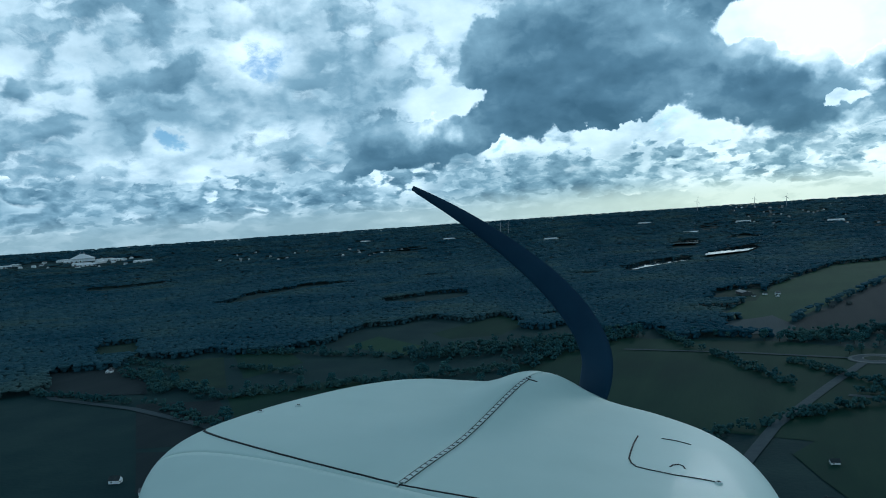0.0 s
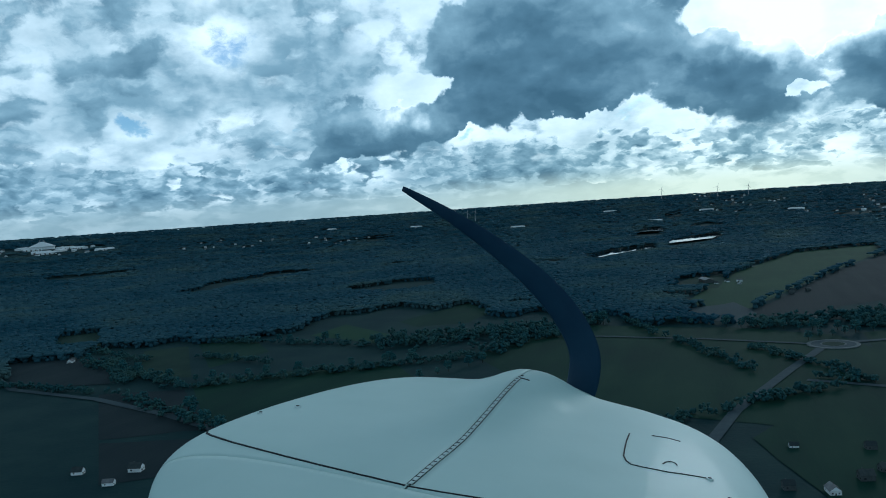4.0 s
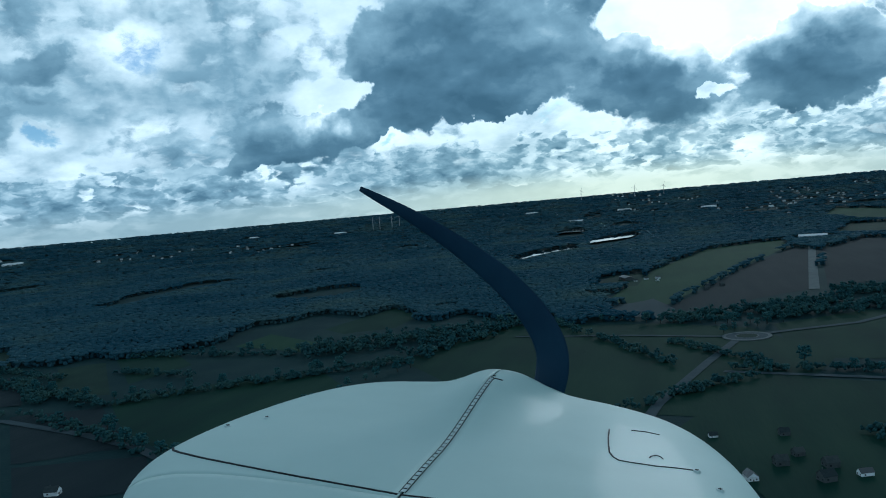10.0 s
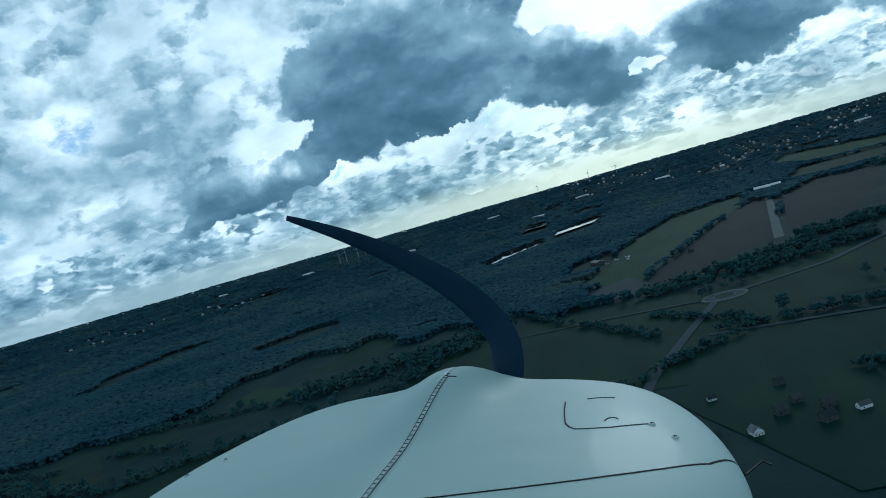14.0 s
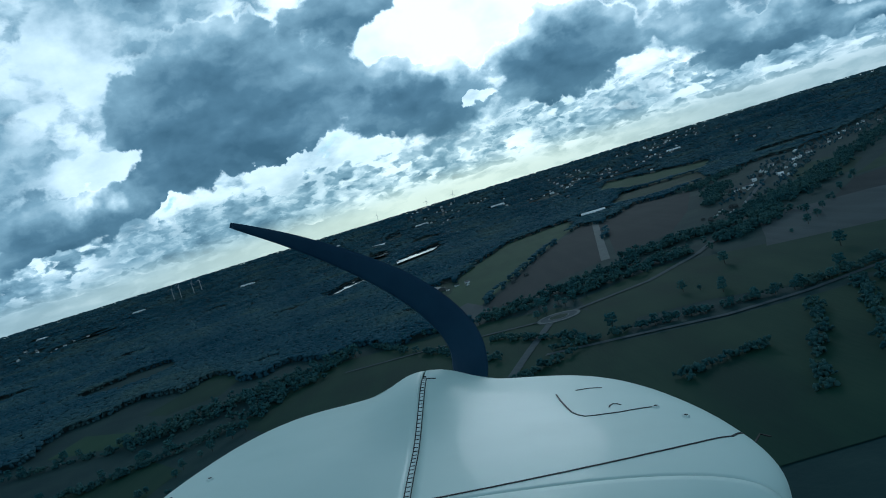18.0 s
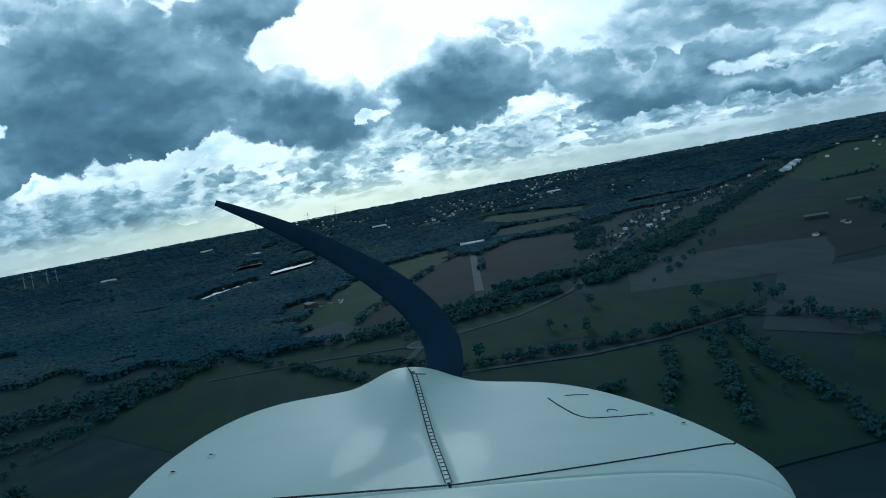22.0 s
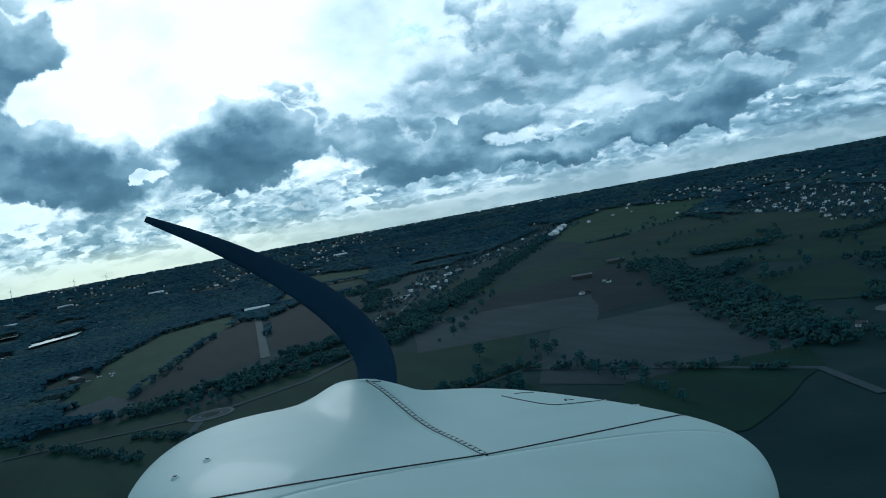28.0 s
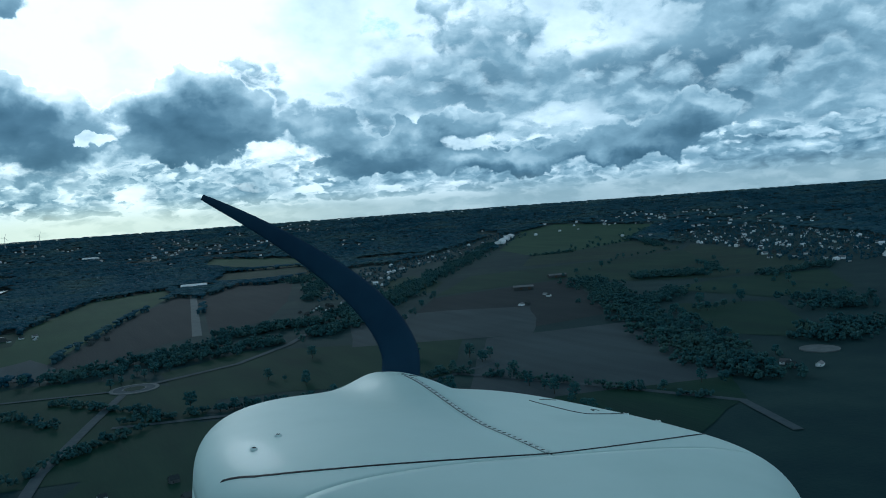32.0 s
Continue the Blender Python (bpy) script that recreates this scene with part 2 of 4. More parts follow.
sun = new("sun", bpy.data.lights.new("sun", "SUN"))
sun.data.energy, sun.data.angle, sun.data.color = 0.4, radians(12), (1.0, 0.96, 0.88)
sun.matrix_world = look((0, 0, 400), (-400 * math.sin(SUN_AZ), -400 * math.cos(SUN_AZ), 400 - 400 * math.tan(SUN_EL)))
# ---------------------------------------------------------------- materials


def material(name, colours, scale=1.0, rough=0.9, bump=0.0, bump_scale=None, metal=0.0, coat=0.0, spec=0.06, island=0.0, objrand=0.0, detail=6.0, second=0.0, second_scale=0.1, stretch=None, local=False):
    """Principled material: a ramp of base colours over noise at one scale, broader stains at a second one, bump and per-piece variation."""
    m = bpy.data.materials.new(name)
    m.use_nodes = True
    t = m.node_tree
    p = t.nodes["Principled BSDF"]
    p.inputs["Roughness"].default_value, p.inputs["Metallic"].default_value = rough, metal
    p.inputs["Coat Weight"].default_value, p.inputs["Specular IOR Level"].default_value = coat, spec
    p.inputs["Coat Roughness"].default_value = 0.08
    geo = t.nodes.new("ShaderNodeNewGeometry")
    if local:
        src = t.nodes.new("ShaderNodeTexCoord").outputs["Object"]
    else:
        src = geo.outputs["Position"]
    if stretch:
        mp = t.nodes.new("ShaderNodeMapping")
        mp.inputs["Scale"].default_value = stretch[:3]
        mp.inputs["Rotation"].default_value = (0, 0, stretch[3])
        t.links.new(src, mp.inputs[0])
        fine = mp.outputs[0]
    else:
        fine = src
    n = t.nodes.new("ShaderNodeTexNoise")
    n.inputs["Scale"].default_value, n.inputs["Detail"].default_value = scale, detail
    t.links.new(fine, n.inputs["Vector"])
    fac = n.outputs[0]

    def add(value, amount):
        a = t.nodes.new("ShaderNodeMath")
        a.operation = "MULTIPLY_ADD"
        b = t.nodes.new("ShaderNodeMath")
        b.operation = "SUBTRACT"
        t.links.new(value, b.inputs[0])
        b.inputs[1].default_value = 0.5
        t.links.new(b.outputs[0], a.inputs[0])
        a.inputs[1].default_value = amount
        t.links.new(fac, a.inputs[2])
        return a.outputs[0]

    if second:
        n2 = t.nodes.new("ShaderNodeTexNoise")
        n2.inputs["Scale"].default_value, n2.inputs["Detail"].default_value = second_scale, 4
        t.links.new(src, n2.inputs["Vector"])
        fac = add(n2.outputs[0], second)
    if island:
        fac = add(geo.outputs["Random Per Island"], island)
    if objrand:
        fac = add(t.nodes.new("ShaderNodeObjectInfo").outputs["Random"], objrand)
    r = t.nodes.new("ShaderNodeValToRGB")
    t.links.new(fac, r.inputs[0])
    cr = r.color_ramp
    while len(cr.elements) < len(colours):
        cr.elements.new(0.5)
    for i, (e, c) in enumerate(zip(cr.elements, colours)):
        e.position, e.color = 0.28 + 0.44 * i / max(1, len(colours) - 1), (*c, 1)
    t.links.new(r.outputs[0], p.inputs["Base Color"])
    if bump:
        nb = t.nodes.new("ShaderNodeTexNoise")
        nb.inputs["Scale"].default_value, nb.inputs["Detail"].default_value = bump_scale or scale * 2, 5
        t.links.new(fine, nb.inputs["Vector"])
        b = t.nodes.new("ShaderNodeBump")
        b.inputs["Strength"].default_value, b.inputs["Distance"].default_value = bump, 0.6 if not local else 0.004
        t.links.new(nb.outputs[0], b.inputs["Height"])
        t.links.new(b.outputs[0], p.inputs["Normal"])
    return m


# ground, field and soil colours are blued to stand in for veiling glare
GRASS_LAND = material("rough_grass", [(0.009, 0.031, 0.037), (0.013, 0.038, 0.041), (0.020, 0.048, 0.048)], 0.02, second=0.95, second_scale=0.004, bump=0.5, bump_scale=0.3)
MEADOW = material("meadow", [(0.008, 0.031, 0.025), (0.011, 0.040, 0.028), (0.017, 0.048, 0.032)], 0.03, second=0.95, second_scale=0.006, bump=0.4, bump_scale=0.4, stretch=(1, 0.15, 1, 0.5))
BRIGHT_MEADOW = material("winter_wheat", [(0.016, 0.051, 0.031), (0.022, 0.061, 0.035), (0.029, 0.071, 0.040)], 0.03, second=0.95, second_scale=0.006, bump=0.4, bump_scale=0.4, stretch=(1, 0.12, 1, 0.9))
DULL_MEADOW = material("dull_pasture", [(0.013, 0.033, 0.027), (0.017, 0.041, 0.031), (0.023, 0.050, 0.035)], 0.03, second=0.95, second_scale=0.008, bump=0.4, bump_scale=0.4)
PLOUGH = material("bare_soil", [(0.013, 0.024, 0.030), (0.017, 0.029, 0.034), (0.022, 0.034, 0.039)], 0.05, second=0.95, second_scale=0.006, bump=0.5, bump_scale=0.5, stretch=(1, 0.08, 1, 1.1))
PLOUGH_LIGHT = material("dry_soil", [(0.036, 0.053, 0.063), (0.045, 0.065, 0.073), (0.054, 0.077, 0.085)], 0.05, second=0.95, second_scale=0.007, bump=0.5, bump_scale=0.5, stretch=(1, 0.08, 1, 1.25))
# distance haze and veiling glare are put into this colour: bluer and lifted
FOREST = material("hazed_bare_woodland", [(0.016, 0.058, 0.086), (0.027, 0.075, 0.104), (0.039, 0.089, 0.110), (0.059, 0.103, 0.104)], 0.006, second=0.9, second_scale=0.0032, island=0.08)
LEAF = material("crown_leaves", [(0.025, 0.088, 0.101), (0.040, 0.112, 0.120), (0.068, 0.140, 0.130)], 0.25, island=0.5, objrand=0.3, bump=0.6, bump_scale=1.5)
COPSE = material("copse_leaves", [(0.023, 0.068, 0.078), (0.034, 0.085, 0.088), (0.053, 0.103, 0.092)], 0.05, island=0.25, second=0.6, second_scale=0.01, bump=0.3, bump_scale=1.0)
BARK = material("bark", [(0.035, 0.036, 0.030), (0.063, 0.068, 0.060)], 1.5, bump=0.5)
ROAD = material("asphalt", [(0.048, 0.068, 0.082), (0.064, 0.089, 0.099)], 0.2, second=0.4, second_scale=0.02)
TRACK = material("sandy_track", [(0.095, 0.114, 0.118), (0.143, 0.167, 0.171)], 0.15, second=0.5, second_scale=0.02)
PALE = material("pale_concrete", [(0.115, 0.132, 0.138), (0.158, 0.180, 0.185)], 0.3)
WALL_WHITE = material("white_render", [(0.614, 0.644, 0.640), (0.805, 0.847, 0.857)], 0.3, objrand=0.6)
WALL_BRICK = material("red_brick", [(0.050, 0.061, 0.062), (0.084, 0.097, 0.100)], 0.6, objrand=0.6)
ROOF_RED = material("clay_tiles", [(0.036, 0.048, 0.052), (0.065, 0.076, 0.076)], 0.6, objrand=0.8)
ROOF_GREY = material("grey_roof", [(0.10, 0.105, 0.11), (0.20, 0.205, 0.21)], 0.4, objrand=0.9, rough=0.5)
ROOF_PALE = material("pale_metal_roof", [(0.55, 0.57, 0.58), (0.75, 0.77, 0.78)], 0.3, objrand=0.5, rough=0.4)
WINDOW = material("window_glass", [(0.02, 0.025, 0.03), (0.04, 0.045, 0.05)], 1.0, rough=0.08, spec=0.6)
DOOR = material("door_paint", [(0.05, 0.04, 0.03), (0.09, 0.07, 0.05)], 1.0, rough=0.5)
WATER = material("lake_water", [(0.010, 0.016, 0.018), (0.016, 0.024, 0.026)], 0.01, rough=0.06, spec=0.5, bump=0.03, bump_scale=0.15)
WHITE_STEEL = material("white_steel", [(0.385, 0.391, 0.396), (0.429, 0.435, 0.440)], 0.2, rough=0.4)
COWL = material("white_enamel", [(0.506, 0.646, 0.605), (0.547, 0.685, 0.644), (0.577, 0.713, 0.672)], 3.0, rough=0.58, coat=0.03, spec=0.22, second=0.5, second_scale=9.0, bump=0.06, bump_scale=5.0, local=True)
SEAM = material("dark_seam", [(0.010, 0.012, 0.014), (0.025, 0.03, 0.034)], 40.0, rough=0.6, local=True)
HINGE = material("dull_hinge_steel", [(0.528, 0.618, 0.605), (0.766, 0.853, 0.825)], 60.0, rough=0.5, metal=0.0, local=True)
BLADE = material("propeller_black", [(0.009, 0.029, 0.060), (0.014, 0.041, 0.076)], 6.0, rough=0.55, spec=0.12, second=0.4, second_scale=30.0, local=True)
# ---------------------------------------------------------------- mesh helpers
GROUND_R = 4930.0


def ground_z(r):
    """The plain is level round the aircraft; its made-up rim bends up to meet the skyline."""
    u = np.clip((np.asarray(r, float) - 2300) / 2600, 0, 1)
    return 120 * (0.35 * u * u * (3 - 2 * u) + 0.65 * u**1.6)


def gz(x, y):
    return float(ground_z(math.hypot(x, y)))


def to_mesh(name, verts, faces, mat, smooth=False):
    me = bpy.data.meshes.new(name)
    me.from_pydata(verts, [], faces)
    me.materials.append(mat)
    if smooth:
        me.polygons.foreach_set("use_smooth", [True] * len(me.polygons))
    me.update()
    return me


def part(name, bm, mat, parent, label=""):
    """Links a bmesh as one mesh object under a thing or a part."""
    me = bpy.data.meshes.new(name)
    bm.to_mesh(me)
    bm.free()
    me.materials.append(mat)
    ob = new(name, me)
    ob.parent = parent
    return tagged(ob, label)


def mesh_part(name, me, parent, label=""):
    ob = new(name, me)
    ob.parent = parent
    return tagged(ob, label)


def box_into(bm, cx, cy, cz, sx, sy, sz, rz=0.0):
    return bmesh.ops.create_cube(bm, size=1, matrix=Matrix.Translation((cx, cy, cz)) @ Matrix.Rotation(rz, 4, "Z") @ Matrix.Diagonal((sx, sy, sz, 1)))


def inside(px, py, poly):
    """Which of the points lie in the polygon."""
    ok = np.zeros(len(px), bool)
    for (x1, y1), (x2, y2) in zip(poly, poly[1:] + poly[:1]):
        cross = ((y1 > py) != (y2 > py)) & (px < (x2 - x1) * (py - y1) / (y2 - y1 + 1e-9) + x1)
        ok ^= cross
    return ok


# ---------------------------------------------------------------- ground
def build_ground():
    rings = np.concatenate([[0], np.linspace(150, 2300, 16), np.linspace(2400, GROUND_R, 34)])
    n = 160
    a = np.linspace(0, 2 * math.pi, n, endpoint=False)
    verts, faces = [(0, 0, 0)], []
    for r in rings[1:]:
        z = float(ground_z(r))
        # slight unevenness of the bent-up rim
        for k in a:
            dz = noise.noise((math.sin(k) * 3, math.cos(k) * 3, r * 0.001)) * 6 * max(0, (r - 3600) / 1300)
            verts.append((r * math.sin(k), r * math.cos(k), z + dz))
    for i in range(n):
        faces.append((0, 1 + (i + 1) % n, 1 + i))
    for j in range(len(rings) - 2):
        o = 1 + j * n
        for i in range(n):
            i2 = (i + 1) % n
            faces.append((o + i, o + i2, o + n + i2, o + n + i))
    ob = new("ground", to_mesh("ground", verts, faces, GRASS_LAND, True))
    tagged(ob, "dark rough grassland plain bent up at its rim to the skyline", "ground", kind="structure")


build_ground()

CLEAR = []          # ground that carries no wood
fields_made = 0


def field(poly, mat, label, lift=0.15):
    """A field: its polygon draped over the ground, a hand above it."""
    global fields_made
    CLEAR.append(poly)
    pts = []
    for (x1, y1), (x2, y2) in zip(poly, poly[1:] + poly[:1]):
        for k in range(4):
            u = k / 4
            w = 4.0 * (noise.noise((x1 * 0.01 + u * 2, y1 * 0.01, 3.3)))
            pts.append((x1 + (x2 - x1) * u + (w if k else 0), y1 + (y2 - y1) * u - (w if k else 0)))
    cx, cy = sum(p[0] for p in pts) / len(pts), sum(p[1] for p in pts) / len(pts)
    rings = [(1.0, 0), (0.66, 1), (0.33, 2)]
    verts = [(cx + (x - cx) * s, cy + (y - cy) * s) for s, _ in rings for x, y in pts] + [(cx, cy)]
    n = len(pts)
    fields_made += 1
    up = lift + 0.012 * fields_made
    verts = [(x, y, gz(x, y) + up) for x, y in verts]
    faces = [(r * n + i, r * n + (i + 1) % n, (r + 1) * n + (i + 1) % n, (r + 1) * n + i) for r in range(2) for i in range(n)]
    faces += [(2 * n + i, 2 * n + (i + 1) % n, 3 * n) for i in range(n)]
    me = to_mesh("field", verts, faces, mat)
    bm = bmesh.new()
    bm.from_mesh(me)
    bmesh.ops.recalc_face_normals(bm, faces=bm.faces)
    if sum(f.normal.z for f in bm.faces) < 0:
        bmesh.ops.reverse_faces(bm, faces=bm.faces)
    bm.to_mesh(me)
    bm.free()
    return tagged(new("field", me), label, "field", "fields of the plain", "structure")


G, B, D, P, L = (MEADOW, BRIGHT_MEADOW, DULL_MEADOW, PLOUGH, PLOUGH_LIGHT)
field([(-648, 722), (-685, 769), (-643, 798), (-511, 635), (-566, 628)], D, "small dull green pasture beside dark hedges")
field([(-640, 814), (-577, 841), (-505, 764), (-522, 677)], G, "small green meadow at the edge of the wood")
field([(-513, 870), (-507, 954), (-406, 875), (-391, 811)], B, "small bright green field at the edge of the wood")
field([(-437, 971), (-400, 1152), (-330, 1055), (-334, 958), (-391, 926)], G, "green clearing in front of the dark wood")
field([(-493, 611), (-399, 688), (-321, 700), (-271, 635), (-290, 565), (-329, 459), (-406, 514)], G, "broad dark green meadow between hedges")
field([(-556, 561), (-482, 587), (-370, 472), (-438, 438)], P, "brown ploughed field beside a meadow")
field([(-431, 431), (-343, 455), (-297, 396), (-362, 359)], P, "brown ploughed field beside a narrow lane")
field([(-255, 742), (-196, 929), (-13, 900), (80, 850), (131, 700), (48, 520), (-121, 560)], G, "large dark green meadow below the wood")
field([(104, 864), (205, 927), (330, 850), (420, 790), (300, 600), (190, 678), (98, 700)], G, "narrow green field beside a lane")
field([(-80, 1087), (-16, 1485), (98, 1872), (266, 1997), (262, 1811), (133, 1454), (2, 1040)], B, "long green field strip beside the wood")
field([(1, 1010), (130, 1429), (258, 1766), (297, 1669), (183, 1115), (107, 1050), (48, 954)], P, "brown field beside a sandy track")
field([(205, 1130), (300, 1690), (420, 1900), (520, 1790), (400, 1420), (300, 1180)], P, "brown field between track and village")
field([(390, 2050), (500, 2400), (720, 2350), (640, 2000), (480, 1960)], D, "dull green field behind a white barn")
field([(510, 2819), (594, 3022), (861, 2633), (753, 2389), (549, 2465)], B, "bright green field among far woods")
field([(560, 1300), (640, 1560), (760, 1640), (720, 1420), (620, 1270)], G, "green field beside the roadside village")
field([(441, 773), (620, 733), (487, 460), (350, 475), (305, 568)], L, "large pale brown field of dry soil")
field([(348, 863), (581, 1185), (880, 1221), (644, 810), (476, 790)], P, "large dark brown ploughed field")
field([(390, 1071), (520, 1030), (621, 956), (560, 850), (490, 755), (400, 800), (308, 846)], L, "broad pale brown field of dry soil")
field([(595, 1212), (816, 1480), (1225, 1478), (1444, 1511), (1248, 1226), (904, 1082), (886, 1230)], G, "green field strip between village and airfield")
field([(1248, 1226), (1444, 1511), (1600, 1640), (1480, 1300), (1240, 962), (1000, 980), (904, 1082)], D, "dull green pasture with scattered trees")
field([(1293, 2145), (1749, 2727), (2022, 2869), (2140, 2373), (1670, 1966), (1316, 1819), (1207, 1827)], B, "bright green grass airfield beside hangars")
field([(1000, 1560), (1190, 1810), (1316, 1805), (1640, 1930), (1560, 1640), (1440, 1530), (1225, 1495)], D, "dull green pasture beside the airfield")
field([(341, 500), (482, 458), (438, 403), (311, 346), (240, 380)], G, "dark green field below bare soil")
field([(741, 806), (836, 715), (706, 559), (654, 520), (620, 600)], G, "green field beside a dark wood")
field([(850, 930), (1000, 960), (1180, 900), (1000, 720), (860, 740)], G, "green pasture with hedge trees")
field([(-110, 1240), (-90, 1420), (-30, 1440), (-40, 1260)], G, "green clearing with a farmstead")
field([(-72, 1048), (-16, 1100), (10, 1000), (-2, 930), (-60, 960)], L, "pale brown patch of dry soil")
field([(60, 640), (140, 610), (240, 590), (300, 590), (290, 330), (60, 330), (0, 500)], G, "dark green meadow below a lane")
field([(-290, 390), (-250, 560), (-150, 540), (-60, 490), (-40, 300), (-240, 300)], D, "dull green meadow below hedges")
field([(-833, 771), (-925, 871), (-885, 910), (-780, 797)], D, "dull green pasture at the edge of the wood")
field([(-814, 687), (-704, 731), (-580, 600), (-681, 574)], P, "brown ploughed field beside a road")


def lake(poly, label):
    # the near shore is open, so that the water shows over the wood
    CLEAR.append(poly)
    cx, cy = sum(p[0] for p in poly) / len(poly), sum(p[1] for p in poly) / len(poly)
    for k in (0.97, 0.94):
        CLEAR.append([(x * k, y * k) for x, y in poly])
    zs = min(gz(x, y) for x, y in poly)
    zt = max(gz(x, y) for x, y in poly)
    fine = []
    for (x1, y1), (x2, y2) in zip(poly, poly[1:] + poly[:1]):
        for k in range(5):
            u = k / 5
            w = 9 * noise.noise((x1 * 0.03 + u * 5, y1 * 0.03, 0.7))
            fine.append((x1 + (x2 - x1) * u + w, y1 + (y2 - y1) * u + w))
    verts = [(x, y, zt + 0.8) for x, y in fine]
    me = to_mesh("lake", verts, [tuple(range(len(verts)))], WATER)
    if me.polygons[0].normal.z < 0:
        me.flip_normals()
    tagged(new("lake", me), label, "lake", "lakes in the wood", "structure")


lake([(-362, 2790), (-340, 2990), (-270, 2990), (-262, 2790)], "small pale lake shining among dark woods")
lake([(-376, 1985), (-340, 2150), (-236, 2330), (-224, 2240), (-300, 2060), (-330, 1960)], "long narrow lake shining among dark woods")
lake([(-205, 2290), (-200, 2460), (-90, 2660), (-58, 2660), (-92, 2430)], "bent narrow lake beside a green strip")
lake([(-326, 3560), (-264, 3760), (-245, 3700), (-311, 3520)], "far small lake shining in the wood")
lake([(-1560, 3020), (-1500, 3120), (-1400, 3160), (-1450, 3030)], "far pale pond in the wood")


# ---------------------------------------------------------------- roads
def ribbon(pts, width, lift):
    verts, faces = [], []
    fine = []
    for (x1, y1), (x2, y2) in zip(pts, pts[1:]):
        n = max(2, int(math.hypot(x2 - x1, y2 - y1) / 25))
        fine += [(x1 + (x2 - x1) * k / n, y1 + (y2 - y1) * k / n) for k in range(n)]
    fine.append(pts[-1])
    for i, (x, y) in enumerate(fine):
        a, b = fine[max(0, i - 1)], fine[min(len(fine) - 1, i + 1)]
        dx, dy = b[0] - a[0], b[1] - a[1]
        l = math.hypot(dx, dy) or 1
        ox, oy = -dy / l * width / 2, dx / l * width / 2
        for s in (1, -1):
            verts.append((x + ox * s, y + oy * s, gz(x, y) + lift))
    for i in range(len(fine) - 1):
        faces.append((2 * i + 1, 2 * i + 3, 2 * i + 2, 2 * i))
    return verts, faces


def road(pts, width, mat, label, lift=0.62):
    tagged(new("road", to_mesh("road", *ribbon(pts, width, lift), mat)), label, "road", "roads of the plain", "structure")


road([(40, 655), (68, 646), (127, 627), (179, 609), (242, 609), (327, 630), (382, 651)], 7, ROAD, "narrow grey lane lined with bushes")
road([(327, 630), (380, 520), (430, 400), (400, 330)], 7, ROAD, "narrow grey lane running into a wood", 0.65)
road([(300, 1800), (286, 1716), (185, 1110)], 13, TRACK, "straight sandy track between fields")
road([(-1000, 720), (-810, 652), (-671, 570), (-544, 545), (-434, 505), (-360, 470)], 8, ROAD, "grey country road along hedges", 0.70)
road([(-360, 470), (-300, 430), (-240, 380), (-200, 300)], 8, ROAD, "grey country road beside a field", 0.75)
road([(60, 780), (30, 690), (-10, 560), (-40, 400)], 8, ROAD, "grey new road leading to a roundabout", 0.80)
road([(90, 812), (180, 850), (260, 930), (300, 990)], 8, ROAD, "grey road leaving a roundabout", 0.80)
road([(52, 803), (-40, 830), (-160, 850)], 6, ROAD, "narrow lane between meadow and hedge", 0.85)
road([(447, 1269), (620, 1600), (790, 1870), (1196, 2264), (1673, 2669)], 8, ROAD, "straight village road lined with houses", 0.65)
# ---------------------------------------------------------------- roundabout
def build_roundabout(cx, cy):
    root = new("roundabout")
    root.location = (cx, cy, 0)
    n = 40

    def ring(r0, r1, z0, z1, name, mat, label):
        bm = bmesh.new()
        rows = []
        for k in range(n):
            a = 2 * math.pi * k / n
            c, s = math.cos(a), math.sin(a)
            rows.append([bm.verts.new((r * c, r * s, z)) for r, z in ((r0, z0), (r0, z1), (r1, z1), (r1, z0))])
        for k in range(n):
            p, q = rows[k], rows[(k + 1) % n]
            for i in range(3):
                bm.faces.new((p[i], p[i + 1], q[i + 1], q[i]))
        bmesh.ops.recalc_face_normals(bm, faces=bm.faces)
        return part(name, bm, mat, root, label)

    ring(11, 19, 0.3, 0.95, "carriageway", ROAD, "grey asphalt ring")
    ring(9.6, 11, 0.3, 1.1, "inner_kerb", PALE, "pale concrete kerb")
    ring(19, 22.5, 0.3, 1.05, "outer_path", PALE, "pale paved path")
    ring(0.05, 9.6, 0.3, 1.25, "island", DULL_MEADOW, "green middle island")
    CLEAR.append([(cx - 40, cy - 40), (cx + 40, cy - 40), (cx + 40, cy + 40), (cx - 40, cy + 40)])
    tagged(root, "newly built roundabout with pale kerbs among fields", "roundabout")


build_roundabout(72, 800)

# ---------------------------------------------------------------- trees
ICO_V, ICO_F = None, None


def ico():
    global ICO_V, ICO_F
    if ICO_V is None:
        bm = bmesh.new()
        bmesh.ops.create_icosphere(bm, subdivisions=1, radius=1)
        bm.verts.ensure_lookup_table()
        ICO_V = np.array([v.co[:] for v in bm.verts])
        ICO_F = np.array([[v.index for v in f.verts] for f in bm.faces])
        bm.free()
    return ICO_V, ICO_F


